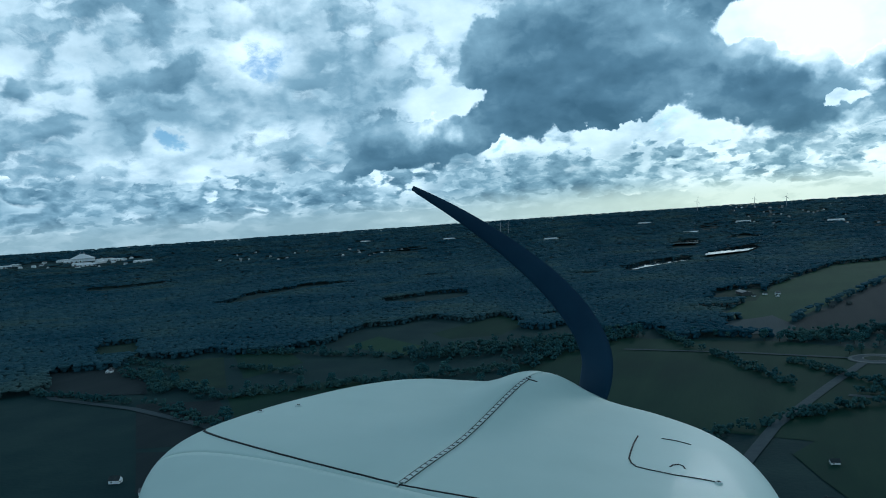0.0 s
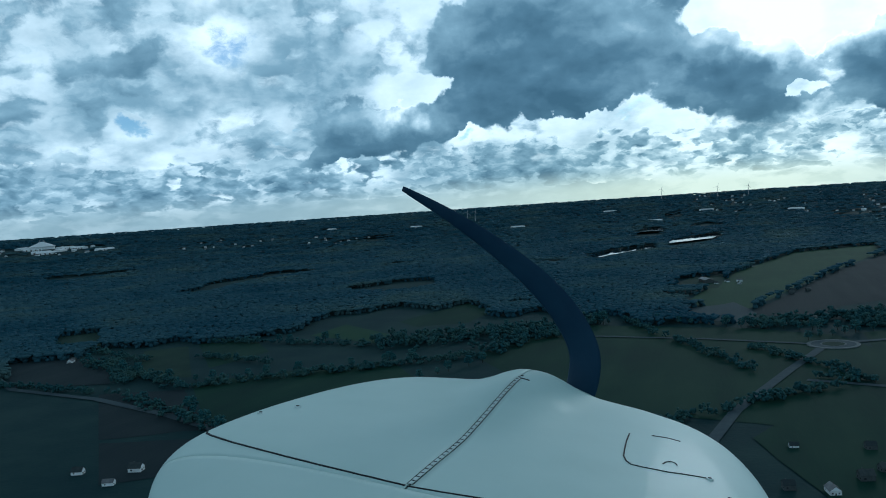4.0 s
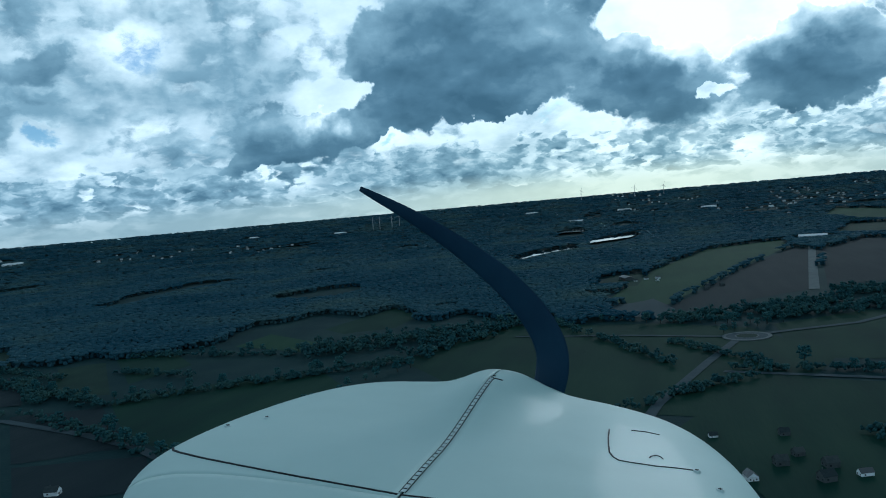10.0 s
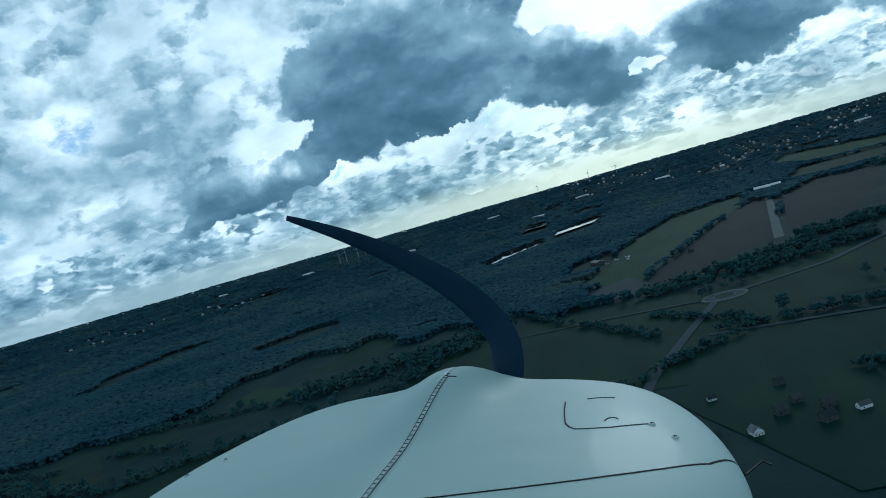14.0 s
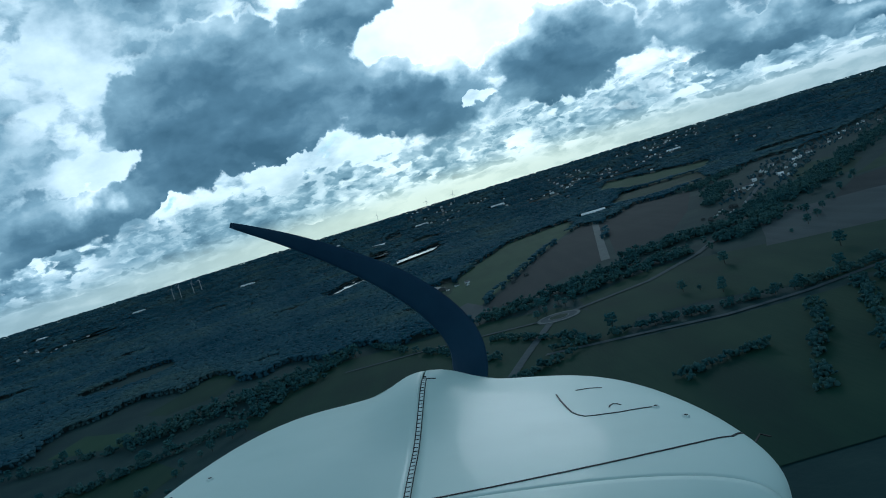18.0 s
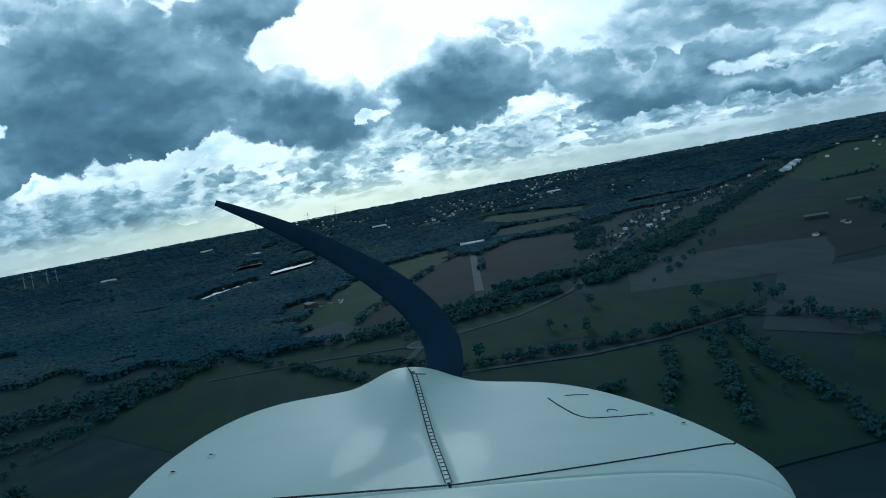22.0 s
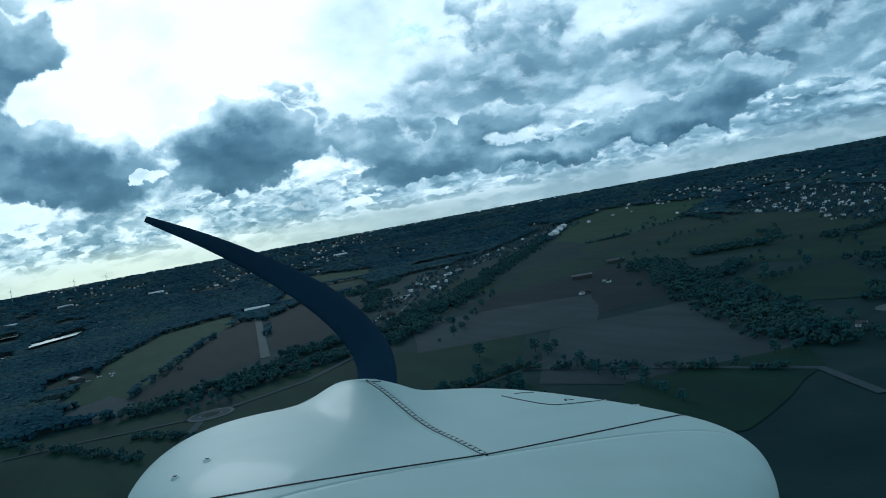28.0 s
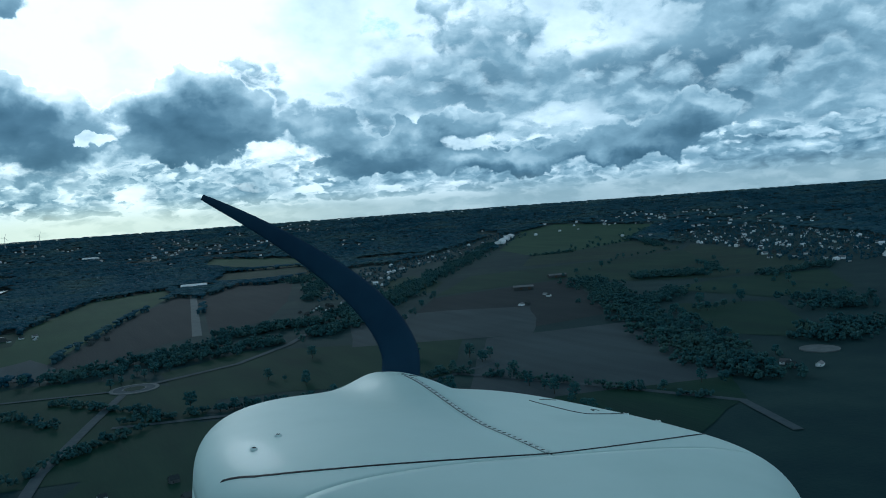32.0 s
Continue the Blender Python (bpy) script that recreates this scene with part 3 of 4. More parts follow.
def clumps(name, centres, radii, flat, mat, seed, rough=0.28):
    """Many leafy clumps in one mesh: each an uneven little ball."""
    v, f = ico()
    rng = np.random.default_rng(seed)
    centres, radii, flat = np.asarray(centres, float), np.asarray(radii, float), np.broadcast_to(np.asarray(flat, float), (len(centres),))
    k = len(centres)
    wob = 1 + rough * rng.standard_normal((k, len(v), 1)).clip(-1.8, 1.8)
    turn = rng.uniform(0, 2 * math.pi, k)
    c, s = np.cos(turn)[:, None], np.sin(turn)[:, None]
    base = np.stack([v[None, :, 0] * c - v[None, :, 1] * s, v[None, :, 0] * s + v[None, :, 1] * c, np.broadcast_to(v[None, :, 2], (k, len(v)))], -1)
    pts = base * wob * radii[:, None, None]
    pts[..., 2] *= flat[:, None]
    pts += centres[:, None]
    faces = (f[None] + (np.arange(k) * len(v))[:, None, None]).reshape(-1, 3)
    me = bpy.data.meshes.new(name)
    me.vertices.add(k * len(v))
    me.vertices.foreach_set("co", pts.astype(np.float32).ravel())
    me.loops.add(faces.size)
    me.loops.foreach_set("vertex_index", faces.astype(np.int32).ravel())
    me.polygons.add(len(faces))
    me.polygons.foreach_set("loop_start", np.arange(0, faces.size, 3, dtype=np.int32))
    me.polygons.foreach_set("loop_total", np.full(len(faces), 3, dtype=np.int32))
    me.polygons.foreach_set("use_smooth", np.ones(len(faces), dtype=bool))
    me.update(calc_edges=True)
    me.materials.append(mat)
    return me


def limb(bm, a, b, r0, r1, n=6):
    a, b = Vector(a), Vector(b)
    q = (b - a).to_track_quat("Z", "Y")
    lo = [bm.verts.new(a + q @ Vector((r0 * math.cos(2 * math.pi * i / n), r0 * math.sin(2 * math.pi * i / n), 0))) for i in range(n)]
    hi = [bm.verts.new(b + q @ Vector((r1 * math.cos(2 * math.pi * i / n), r1 * math.sin(2 * math.pi * i / n), 0))) for i in range(n)]
    for i in range(n):
        bm.faces.new((lo[i], lo[(i + 1) % n], hi[(i + 1) % n], hi[i]))
    bm.faces.new(hi)


def make_tree(seed, height, spread, label):
    rng = random.Random(seed)
    root = new("tree")
    bm = bmesh.new()
    limb(bm, (0, 0, -0.3), (0, 0, height * 0.5), 0.45, 0.25)
    for k in range(5):
        a = 2 * math.pi * k / 5 + rng.random()
        limb(bm, (0, 0, height * (0.25 + 0.06 * k)), (math.cos(a) * spread * 0.6, math.sin(a) * spread * 0.6, height * (0.55 + 0.06 * k)), 0.2, 0.07, 5)
    part("trunk", bm, BARK, root, "dark tapered trunk with limbs")
    cen, rad = [], []
    for k in range(90):
        a, h = rng.random() * 2 * math.pi, rng.random()
        r = spread * math.sqrt(rng.random()) * (1 - 0.55 * abs(h - 0.35)) * 0.92
        cen.append((math.cos(a) * r, math.sin(a) * r, height * (0.30 + 0.64 * h)))
        rad.append(spread * rng.uniform(0.09, 0.22))
    me = clumps("crown", cen, rad, 0.85, LEAF, seed, 0.3)
    mesh_part("crown", me, root, "dark uneven leafy crown")
    return tagged(root, label, "tree", "single trees and hedge trees")


TREES = [make_tree(1, 11, 4.6, "dark broad-crowned tree in a hedge"), make_tree(2, 14, 5.4, "tall dark tree standing among fields"), make_tree(3, 8, 3.8, "low bushy dark tree beside a field")]
tree_rng = random.Random(7)
tree_at = []


def tree(x, y, k=None, s=None):
    i = tree_rng.randrange(3) if k is None else k
    s = s or tree_rng.uniform(0.6, 1.05)
    tree_at.append((x, y))
    ob = copy_thing(TREES[i], pose(x, y, gz(x, y) + 0.3, 0, 0, tree_rng.uniform(0, 360)) @ Matrix.Diagonal((s, s, s * tree_rng.uniform(0.85, 1.1), 1)))
    return ob


def tree_row(a, b, n, jitter=6):
    for k in range(n):
        u = (k + tree_rng.uniform(-0.3, 0.3)) / max(1, n - 1)
        tree(a[0] + (b[0] - a[0]) * u + tree_rng.uniform(-jitter, jitter), a[1] + (b[1] - a[1]) * u + tree_rng.uniform(-jitter, jitter))


# hedge lines with single trees
tree_row((-700, 700), (-500, 600), 14), tree_row((-490, 620), (-300, 720), 16), tree_row((-640, 815), (-400, 830), 12)
tree_row((-300, 560), (-230, 740), 10), tree_row((-365, 475), (-320, 455), 5), tree_row((-430, 520), (-370, 480), 6)
tree_row((70, 655), (240, 620), 12), tree_row((250, 622), (390, 668), 12), tree_row((180, 745), (210, 700), 3)
tree_row((300, 600), (230, 430), 10), tree_row((360, 610), (330, 420), 10), tree_row((110, 870), (60, 830), 6)
tree_row((-20, 905), (100, 870), 10), tree_row((-190, 945), (-60, 930), 10)
tree_row((900, 960), (826, 650), 10, 30), tree_row((1080, 1030), (960, 760), 10, 25), tree_row((650, 705), (780, 735), 8)
tree_row((640, 800), (490, 470), 18, 14), tree_row((690, 760), (520, 440), 18, 20), tree_row((348, 480), (482, 455), 5)
tree_row((1190, 1820), (1316, 1812), 6), tree_row((1330, 1815), (1660, 1950), 14), tree_row((1450, 1950), (1900, 2250), 12, 40)
tree_row((1240, 1500), (1440, 1530), 9, 16), tree_row((900, 1240), (1240, 1480), 8, 12), tree_row((360, 880), (580, 1190), 14, 10)
tree_row((1010, 990), (1240, 1220), 9, 30), tree_row((520, 2400), (740, 2380), 8), tree_row((660, 2010), (720, 2330), 7)


for x, y in ((102, 674), (252, 817), (-166, 938), (-158, 930), (332, 733), (373, 690), (806, 743), (754, 764), (762, 770)):
    tree(x, y, 1, 1.15)


# ---------------------------------------------------------------- woods and hedges
def wood_mask(x, y):
    ok = np.ones(len(x), bool)
    for poly in CLEAR:
        ok &= ~inside(x, y, poly)
    return ok


def far_wood():
    """The woodland that covers the plain beyond the fields, crown by crown, coarser with distance."""
    rng = np.random.default_rng(11)
    edge_a = np.radians([-75, -60, -45, -30, -22, -12, -4, 3, 8, 14, 20, 26, 34, 40, 48, 60, 75])
    edge_r = np.array([950, 950, 1010, 1090, 1230, 960, 960, 1000, 1250, 1900, 2150, 2350, 2700, 2600, 2200, 1400, 1200])

    def grows(x, y):
        rr, a = np.hypot(x, y), np.arctan2(x, y)
        ok = rr > np.interp(a, edge_a, edge_r) + 60 * np.sin(a * 23) + 25 * np.sin(a * 71)
        thin = np.array([noise.noise((p * 0.004, q * 0.004, 0.0)) for p, q in zip(x, y)])
        return ok & ((thin > -0.5) | (rr > 3300)) & wood_mask(x, y)

    xs, ys, rs = [], [], []
    r = 930.0
    while r < 4900:
        step = max(3.0, 0.0034 * r)
        n = int(2.35 * r / (step * 1.75))
        a = np.linspace(-1.17, 1.17, n) + rng.uniform(-0.5, 0.5, n) * step * 1.75 / r
        rr = r + rng.uniform(-0.5, 0.5, n) * step * 3.0
        xs.append(rr * np.sin(a)), ys.append(rr * np.cos(a)), rs.append(np.full(n, step))
        r += step * 2.3
    x, y, s = np.concatenate(xs), np.concatenate(ys), np.concatenate(rs)
    ok = grows(x, y)
    x, y, s = x[ok], y[ok], s[ok]
    rad = s * rng.uniform(1.05, 1.6, len(x))
    height = rng.uniform(7.6, 9.0, len(x))
    flat = np.clip(1.9 / rad, 0.12, 0.5) * rng.uniform(0.8, 1.25, len(x))
    z = ground_z(np.hypot(x, y)) + height - rad * flat * 0.5
    # the wood's edge: low boughs and bushes down to the ground
    back = 1 - 14.0 / np.hypot(x, y)
    rim = ~grows(x * back, y * back) & (np.hypot(x, y) < 3300)
    for low in (1.8, 4.2):
        k = rim.sum()
        x2, y2 = x[:len(rim)][rim] + rng.uniform(-3, 3, k), y[:len(rim)][rim] + rng.uniform(-3, 3, k)
        x, y = np.concatenate([x, x2]), np.concatenate([y, y2])
        rad, flat = np.concatenate([rad, rng.uniform(2.2, 3.6, k)]), np.concatenate([flat, np.full(k, 0.95)])
        z = np.concatenate([z, ground_z(np.hypot(x2, y2)) + low])
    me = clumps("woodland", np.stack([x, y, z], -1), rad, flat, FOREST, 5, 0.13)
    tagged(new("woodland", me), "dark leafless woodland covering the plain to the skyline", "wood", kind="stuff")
    return len(x)


WOODS = (
    ((-700, 690), (-480, 590), 11, 90), ((-480, 600), (-250, 740), 12, 130), ((-660, 830), (-380, 800), 10, 80), ((-390, 800), (-210, 900), 46, 200),
    ((-250, 750), (-180, 960), 30, 120), ((-560, 575), (-300, 440), 9, 60), ((-300, 470), (-240, 560), 16, 60), ((939, 1112), (1037, 1042), 40, 170),
    ((470, 1170), (817, 1621), 34, 420), ((817, 1621), (1420, 2401), 40, 420), ((400, 1130), (560, 1290), 50, 200), ((878, 1173), (640, 740), 42, 330), ((640, 740), (483, 430), 40, 330),
    ((40, 665), (250, 625), 7, 60), ((250, 625), (330, 640), 7, 40), ((330, 630), (430, 400), 7, 50),
    ((290, 590), (230, 330), 9, 80), ((100, 900), (260, 960), 30, 120), ((0, 900), (200, 1000), 30, 160), ((200, 1060), (420, 1100), 34, 220), ((300, 960), (420, 1060), 26, 130),
    ((1200, 1815), (1330, 1812), 12, 50), ((820, 600), (900, 700), 50, 130), ((730, 830), (850, 900), 26, 110), ((640, 500), (760, 530), 40, 140), ((1060, 930), (1250, 940), 22, 90), ((1080, 1060), (1200, 1180), 14, 60),
    ((430, 1380), (560, 1720), 30, 160), ((520, 1800), (700, 2000), 40, 180), ((460, 2420), (560, 2460), 30, 90), ((1660, 1980), (2000, 2250), 20, 80), ((-60, 520), (60, 640), 8, 50), ((1500, 1650), (1700, 1960), 24, 120), ((-690, 720), (-560, 600), 10, 60),
)

HEDGES = (
    ((279, 600), (190, 385), 5, 60), ((237, 585), (154, 401), 6, 40), ((-143, 963), (6, 684), 7, 70), ((3, 784), (77, 673), 6, 40), ((-963, 849), (-621, 704), 6, 80),
    ((-862, 946), (-633, 938), 8, 70), ((-715, 584), (-566, 563), 5, 40), ((-578, 734), (-466, 701), 6, 30), ((104, 485), (168, 505), 6, 26),
)


def near_woods():
    for i, (a, b, width, count) in enumerate(WOODS + HEDGES):
        rng = np.random.default_rng(100 + i)
        u = rng.uniform(0, 1, count)
        off = rng.normal(0, width * 0.45, count)
        dx, dy = b[0] - a[0], b[1] - a[1]
        l = math.hypot(dx, dy)
        x, y = a[0] + dx * u - dy / l * off, a[1] + dy * u + dx / l * off
        cen, rad = [], []
        for p, q in zip(x, y):
            h = rng.uniform(4, 11) if width > 14 else rng.uniform(2, 7)
            for _ in range(10):
                r = rng.uniform(0.9, 2.0) * (1 if width > 14 else 0.75)
                cen.append((p + rng.uniform(-3.2, 3.2), q + rng.uniform(-3.2, 3.2), gz(p, q) + 0.6 + max(r * 0.5, h * rng.uniform(0.25, 1))))
                rad.append(r)
        ob = new("copse" if width > 14 else "hedgerow", clumps("trees", cen, rad, 1.0, COPSE, 300 + i, 0.3))
        tagged(ob, "dark copse of bare and evergreen trees between fields" if width > 14 else "dark overgrown hedgerow along a field edge", "wood" if width > 14 else "hedge", kind="stuff")


near_woods()


# ---------------------------------------------------------------- houses
def make_house(w, l, h, pitch, wall, roof, label, wings=False):
    root = new("house")
    bm = bmesh.new()
    box_into(bm, 0, 0, h / 2, w, l, h)
    part("wall", bm, wall, root)
    rh = w / 2 * pitch
    e = 0.45
    for s in (1, -1):
        bm = bmesh.new()
        quad = [(s * (w / 2 + e), -l / 2 - e, h - e * pitch), (s * (w / 2 + e), l / 2 + e, h - e * pitch), (0, l / 2 + e, h + rh), (0, -l / 2 - e, h + rh)]
        lo = [bm.verts.new(p) for p in quad]
        hi = [bm.verts.new((p[0], p[1], p[2] + 0.22)) for p in quad]
        bm.faces.new(lo), bm.faces.new(hi)
        for i in range(4):
            bm.faces.new((lo[i], lo[(i + 1) % 4], hi[(i + 1) % 4], hi[i]))
        bmesh.ops.recalc_face_normals(bm, faces=bm.faces)
        part("roof_slope", bm, roof, root)
    for s in (1, -1):
        bm = bmesh.new()
        v = [bm.verts.new((x, s * (l / 2 - 0.02), z)) for x, z in ((-w / 2, h), (w / 2, h), (0, h + rh))]
        q = [bm.verts.new((x, s * (l / 2 - 0.3), z)) for x, z in ((-w / 2, h), (w / 2, h), (0, h + rh))]
        bm.faces.new(v), bm.faces.new(q)
        for i in range(3):
            bm.faces.new((v[i], v[(i + 1) % 3], q[(i + 1) % 3], q[i]))
        bmesh.ops.recalc_face_normals(bm, faces=bm.faces)
        part("gable", bm, wall, root)
    bm = bmesh.new()
    box_into(bm, w * 0.16, l * 0.2, h + rh, 0.7, 0.7, 1.5)
    part("chimney", bm, WALL_BRICK, root, "brick chimney")
    for s in (1, -1):
        for k in (-0.28, 0.28):
            bm = bmesh.new()
            box_into(bm, k * w, s * l / 2, h * 0.5, 1.2, 0.12, 1.3)
            part("window", bm, WINDOW, root)
        bm = bmesh.new()
        box_into(bm, s * w / 2, 0.22 * l, h * 0.5, 0.12, 1.5, 1.3)
        part("window", bm, WINDOW, root)
    bm = bmesh.new()
    box_into(bm, 0, -l / 2, 1.05, 1.0, 0.14, 2.1)
    part("door", bm, DOOR, root)
    return tagged(root, label, "house", "houses of the villages")


def make_barn(w, l, h, wall, roof, label, name="barn"):
    root = new(name)
    bm = bmesh.new()
    box_into(bm, 0, 0, h / 2, w, l, h)
    part("wall", bm, wall, root)
    rh = w * 0.16
    for s in (1, -1):
        bm = bmesh.new()
        quad = [(s * (w / 2 + 0.5), -l / 2 - 0.5, h - 0.1), (s * (w / 2 + 0.5), l / 2 + 0.5, h - 0.1), (0, l / 2 + 0.5, h + rh), (0, -l / 2 - 0.5, h + rh)]
        lo = [bm.verts.new(p) for p in quad]
        hi = [bm.verts.new((p[0], p[1], p[2] + 0.25)) for p in quad]
        bm.faces.new(lo), bm.faces.new(hi)
        for i in range(4):
            bm.faces.new((lo[i], lo[(i + 1) % 4], hi[(i + 1) % 4], hi[i]))
        bmesh.ops.recalc_face_normals(bm, faces=bm.faces)
        part("roof_slope", bm, roof, root)
    for s in (1, -1):
        bm = bmesh.new()
        v = [bm.verts.new((x, s * (l / 2 - 0.02), z)) for x, z in ((-w / 2, h), (w / 2, h), (0, h + rh))]
        q = [bm.verts.new((x, s * (l / 2 - 0.4), z)) for x, z in ((-w / 2, h), (w / 2, h), (0, h + rh))]
        bm.faces.new(v), bm.faces.new(q)
        for i in range(3):
            bm.faces.new((v[i], v[(i + 1) % 3], q[(i + 1) % 3], q[i]))
        bmesh.ops.recalc_face_normals(bm, faces=bm.faces)
        part("gable", bm, wall, root)
    for k in range(max(1, int(l / 14))):
        bm = bmesh.new()
        box_into(bm, -w / 2, -l / 2 + 7 + 14 * k, h * 0.4, 0.2, 4.5, h * 0.75)
        part("gate", bm, DOOR, root, "dark sliding gate")
    return tagged(root, label, "barn" if name != "hangar" else "hangar", "farm buildings")


HOUSES = [
    make_house(8, 11, 3.6, 0.9, WALL_WHITE, ROOF_RED, "white rendered house with a clay tile roof"),
    make_house(9, 10, 4.6, 0.8, WALL_BRICK, ROOF_RED, "red brick house with a clay tile roof"),
    make_house(9, 13, 4.0, 0.75, WALL_WHITE, ROOF_GREY, "white rendered house with a grey roof"),
    make_house(10, 12, 5.6, 0.6, WALL_WHITE, ROOF_PALE, "pale house with a light metal roof"),
]
BARNS = [
    make_barn(14, 34, 5, WALL_BRICK, ROOF_GREY, "long brick barn with a grey roof"),
    make_barn(22, 60, 6, WALL_WHITE, ROOF_PALE, "large shed with a pale shining metal roof"),
]
HANGAR = make_barn(30, 75, 8, WALL_WHITE, ROOF_PALE, "white airfield hangar beside the grass airfield", "hangar")
hr = random.Random(21)


def set_down(proto, x, y, rz, s=1.0):
    return copy_thing(proto, pose(x, y, gz(x, y) + 0.2, 0, 0, rz) @ Matrix.Diagonal((s, s, s, 1)))


def house(x, y, rz=None, k=None, s=1.0):
    k = hr.choices(range(4), (4, 3, 3, 2))[0] if k is None else k
    CLEAR.append([(x - 14, y - 14), (x + 14, y - 14), (x + 14, y + 14), (x - 14, y + 14)])
    return set_down(HOUSES[k], x, y, hr.uniform(0, 180) if rz is None else rz, s)


def in_poly(poly, n, sep):
    xs, ys = [p[0] for p in poly], [p[1] for p in poly]
    got = []
    for _ in range(n * 40):
        x, y = hr.uniform(min(xs), max(xs)), hr.uniform(min(ys), max(ys))
        if inside(np.array([x]), np.array([y]), poly)[0] and all((x - a) ** 2 + (y - b) ** 2 > sep * sep for a, b in got):
            got.append((x, y))
            if len(got) == n:
                break
    return got


# roadside village
STREET = [(430, 1330), (520, 1300), (860, 1840), (1740, 2620), (1640, 2740), (760, 1960)]
CLEAR.append(STREET)
VILLAGE = [(1330, 1180), (1500, 1330), (1630, 1660), (1900, 2050), (2200, 1900), (1950, 1350), (1600, 1000), (1300, 900), (1240, 970)]
CLEAR.append(VILLAGE)
CLEAR.append([(p[0] * 0.95, p[1] * 0.95) for p in VILLAGE])
LINE = [(447, 1269), (620, 1600), (790, 1870), (1196, 2264), (1673, 2669)]
for k in range(50):
    u = (0.12 + 0.88 * k / 50) * 3.999
    a, b = LINE[int(u)], LINE[int(u) + 1]
    px, py = a[0] + (b[0] - a[0]) * (u % 1), a[1] + (b[1] - a[1]) * (u % 1)
    l = math.hypot(b[0] - a[0], b[1] - a[1])
    off = hr.choice((1, -1)) * hr.uniform(14, 48)
    house(px - (b[1] - a[1]) / l * off, py + (b[0] - a[0]) / l * off, math.degrees(math.atan2(b[1] - a[1], b[0] - a[0])) + hr.choice((0, 90)), s=hr.uniform(0.65, 0.95))
# garden village beyond the pastures
for x, y in in_poly(VILLAGE, 175, 23):
    house(x, y, s=hr.uniform(0.6, 0.95))
# far houses that show as pale specks over the woods, too far off to tell apart
def far_houses():
    bodies, roofs = bmesh.new(), bmesh.new()
    for x, y, n, w, h in ((2200, 2450, 40, 520, 520), (850, 3400, 20, 450, 550), (50, 3800, 8, 250, 480), (1202, 4035, 12, 170, 170), (1009, 4108, 9, 120, 120), (2563, 2456, 22, 260, 260), (2335, 1950, 22, 240, 240), (2363, 2736, 16, 200, 200),
                          (71, 4149, 9, 150, 150), (623, 3647, 10, 140, 140), (811, 3502, 12, 160, 160), (428, 3383, 8, 130, 130), (1314, 4455, 10, 140, 140), (607, 4055, 8, 120, 120), (-64, 4550, 8, 160, 160), (-2091, 2943, 12, 200, 200), (-1652, 3006, 9, 160, 160)):
        for p, q in in_poly([(x - w, y - h), (x + w, y - h), (x + w, y + h), (x - w, y + h)], n, 34):
            s, turn, pale = hr.uniform(0.6, 1.15), hr.uniform(0, math.pi), hr.random() < 0.25
            z = gz(p, q) + 0.2
            box_into(bodies, p, q, z + 2.2 * s, 8 * s, 11 * s, 4.4 * s, turn)
            m = Matrix.Translation((p, q, z + 4.4 * s)) @ Matrix.Rotation(turn, 4, "Z")
            a = [(roofs if not pale else bodies).verts.new(m @ Vector(v)) for v in ((-4.4 * s, -6 * s, 0), (4.4 * s, -6 * s, 0), (4.4 * s, 6 * s, 0), (-4.4 * s, 6 * s, 0), (0, -6 * s, 3.2 * s), (0, 6 * s, 3.2 * s))]
            for f in ((0, 1, 4), (2, 3, 5), (1, 2, 5, 4), (3, 0, 4, 5), (3, 2, 1, 0)):
                (roofs if not pale else bodies).faces.new([a[k] for k in f])
            CLEAR.append([(p - 16, q - 16), (p + 16, q - 16), (p + 16, q + 16), (p - 16, q + 16)])
            CLEAR.append([(p * 0.975 - 16, q * 0.975), (p * 0.975 + 16, q * 0.975), (p + 16, q), (p - 16, q)])
    for name, bm, mat, text in (("far_houses", bodies, WALL_WHITE, "pale far houses scattered among dark woods"), ("far_roofs", roofs, ROOF_GREY, "grey roofs of far houses among dark woods")):
        me = bpy.data.meshes.new(name)
        bm.to_mesh(me)
        bm.free()
        me.materials.append(mat)
        tagged(new(name, me), text, "houses", kind="stuff")


far_houses()
# farmsteads
for x, y, n in ((-33, 1330, 4), (3, 760, 0), (381, 1206, 6), (430, 1260, 5), (709, 1036, 2), (622, 961, 2), (538, 445, 3), (520, 1480, 5), (60, 1180, 3), (-560, 640, 0), (-720, 700, 2), (55, 455, 9), (-300, 1120, 1), (-372, 377, 3)):
    w = 10 + 3.5 * n
    for p, q in in_poly([(x - w, y - w), (x + w, y - w), (x + w, y + w), (x - w, y + w)], n, 12):
        house(p, q, hr.choice((20, 110)) + hr.uniform(-8, 8), hr.choice((0, 1, 1, 2)), hr.uniform(0.45, 0.75))
for proto, x, y, rz in ((BARNS[1], 335, 1985, 75), (BARNS[0], 735, 1150, 60), (BARNS[0], -60, 1345, 20),
                        (BARNS[1], -1450, 3500, 70), (BARNS[1], -900, 3300, 75), (BARNS[1], -600, 3900, 70), (BARNS[1], -150, 3700, 80), (BARNS[1], 200, 3500, 70), (BARNS[1], 1000, 3500, 60), (BARNS[1], -1900, 3500, 60)):
    CLEAR.append([(x - 45, y - 45), (x + 45, y - 45), (x + 45, y + 45), (x - 45, y + 45)])
    set_down(proto, x, y, rz)
CLEAR.append([(1330, 2200), (1440, 2480), (1640, 2640), (1720, 2600), (1480, 2300)])
HANGAR.matrix_basis = pose(1440, 2380, gz(1440, 2380) + 0.2, 0, 0, -40)
set_down(HANGAR, 1510, 2465, -40)
set_down(HANGAR, 1590, 2560, -40)
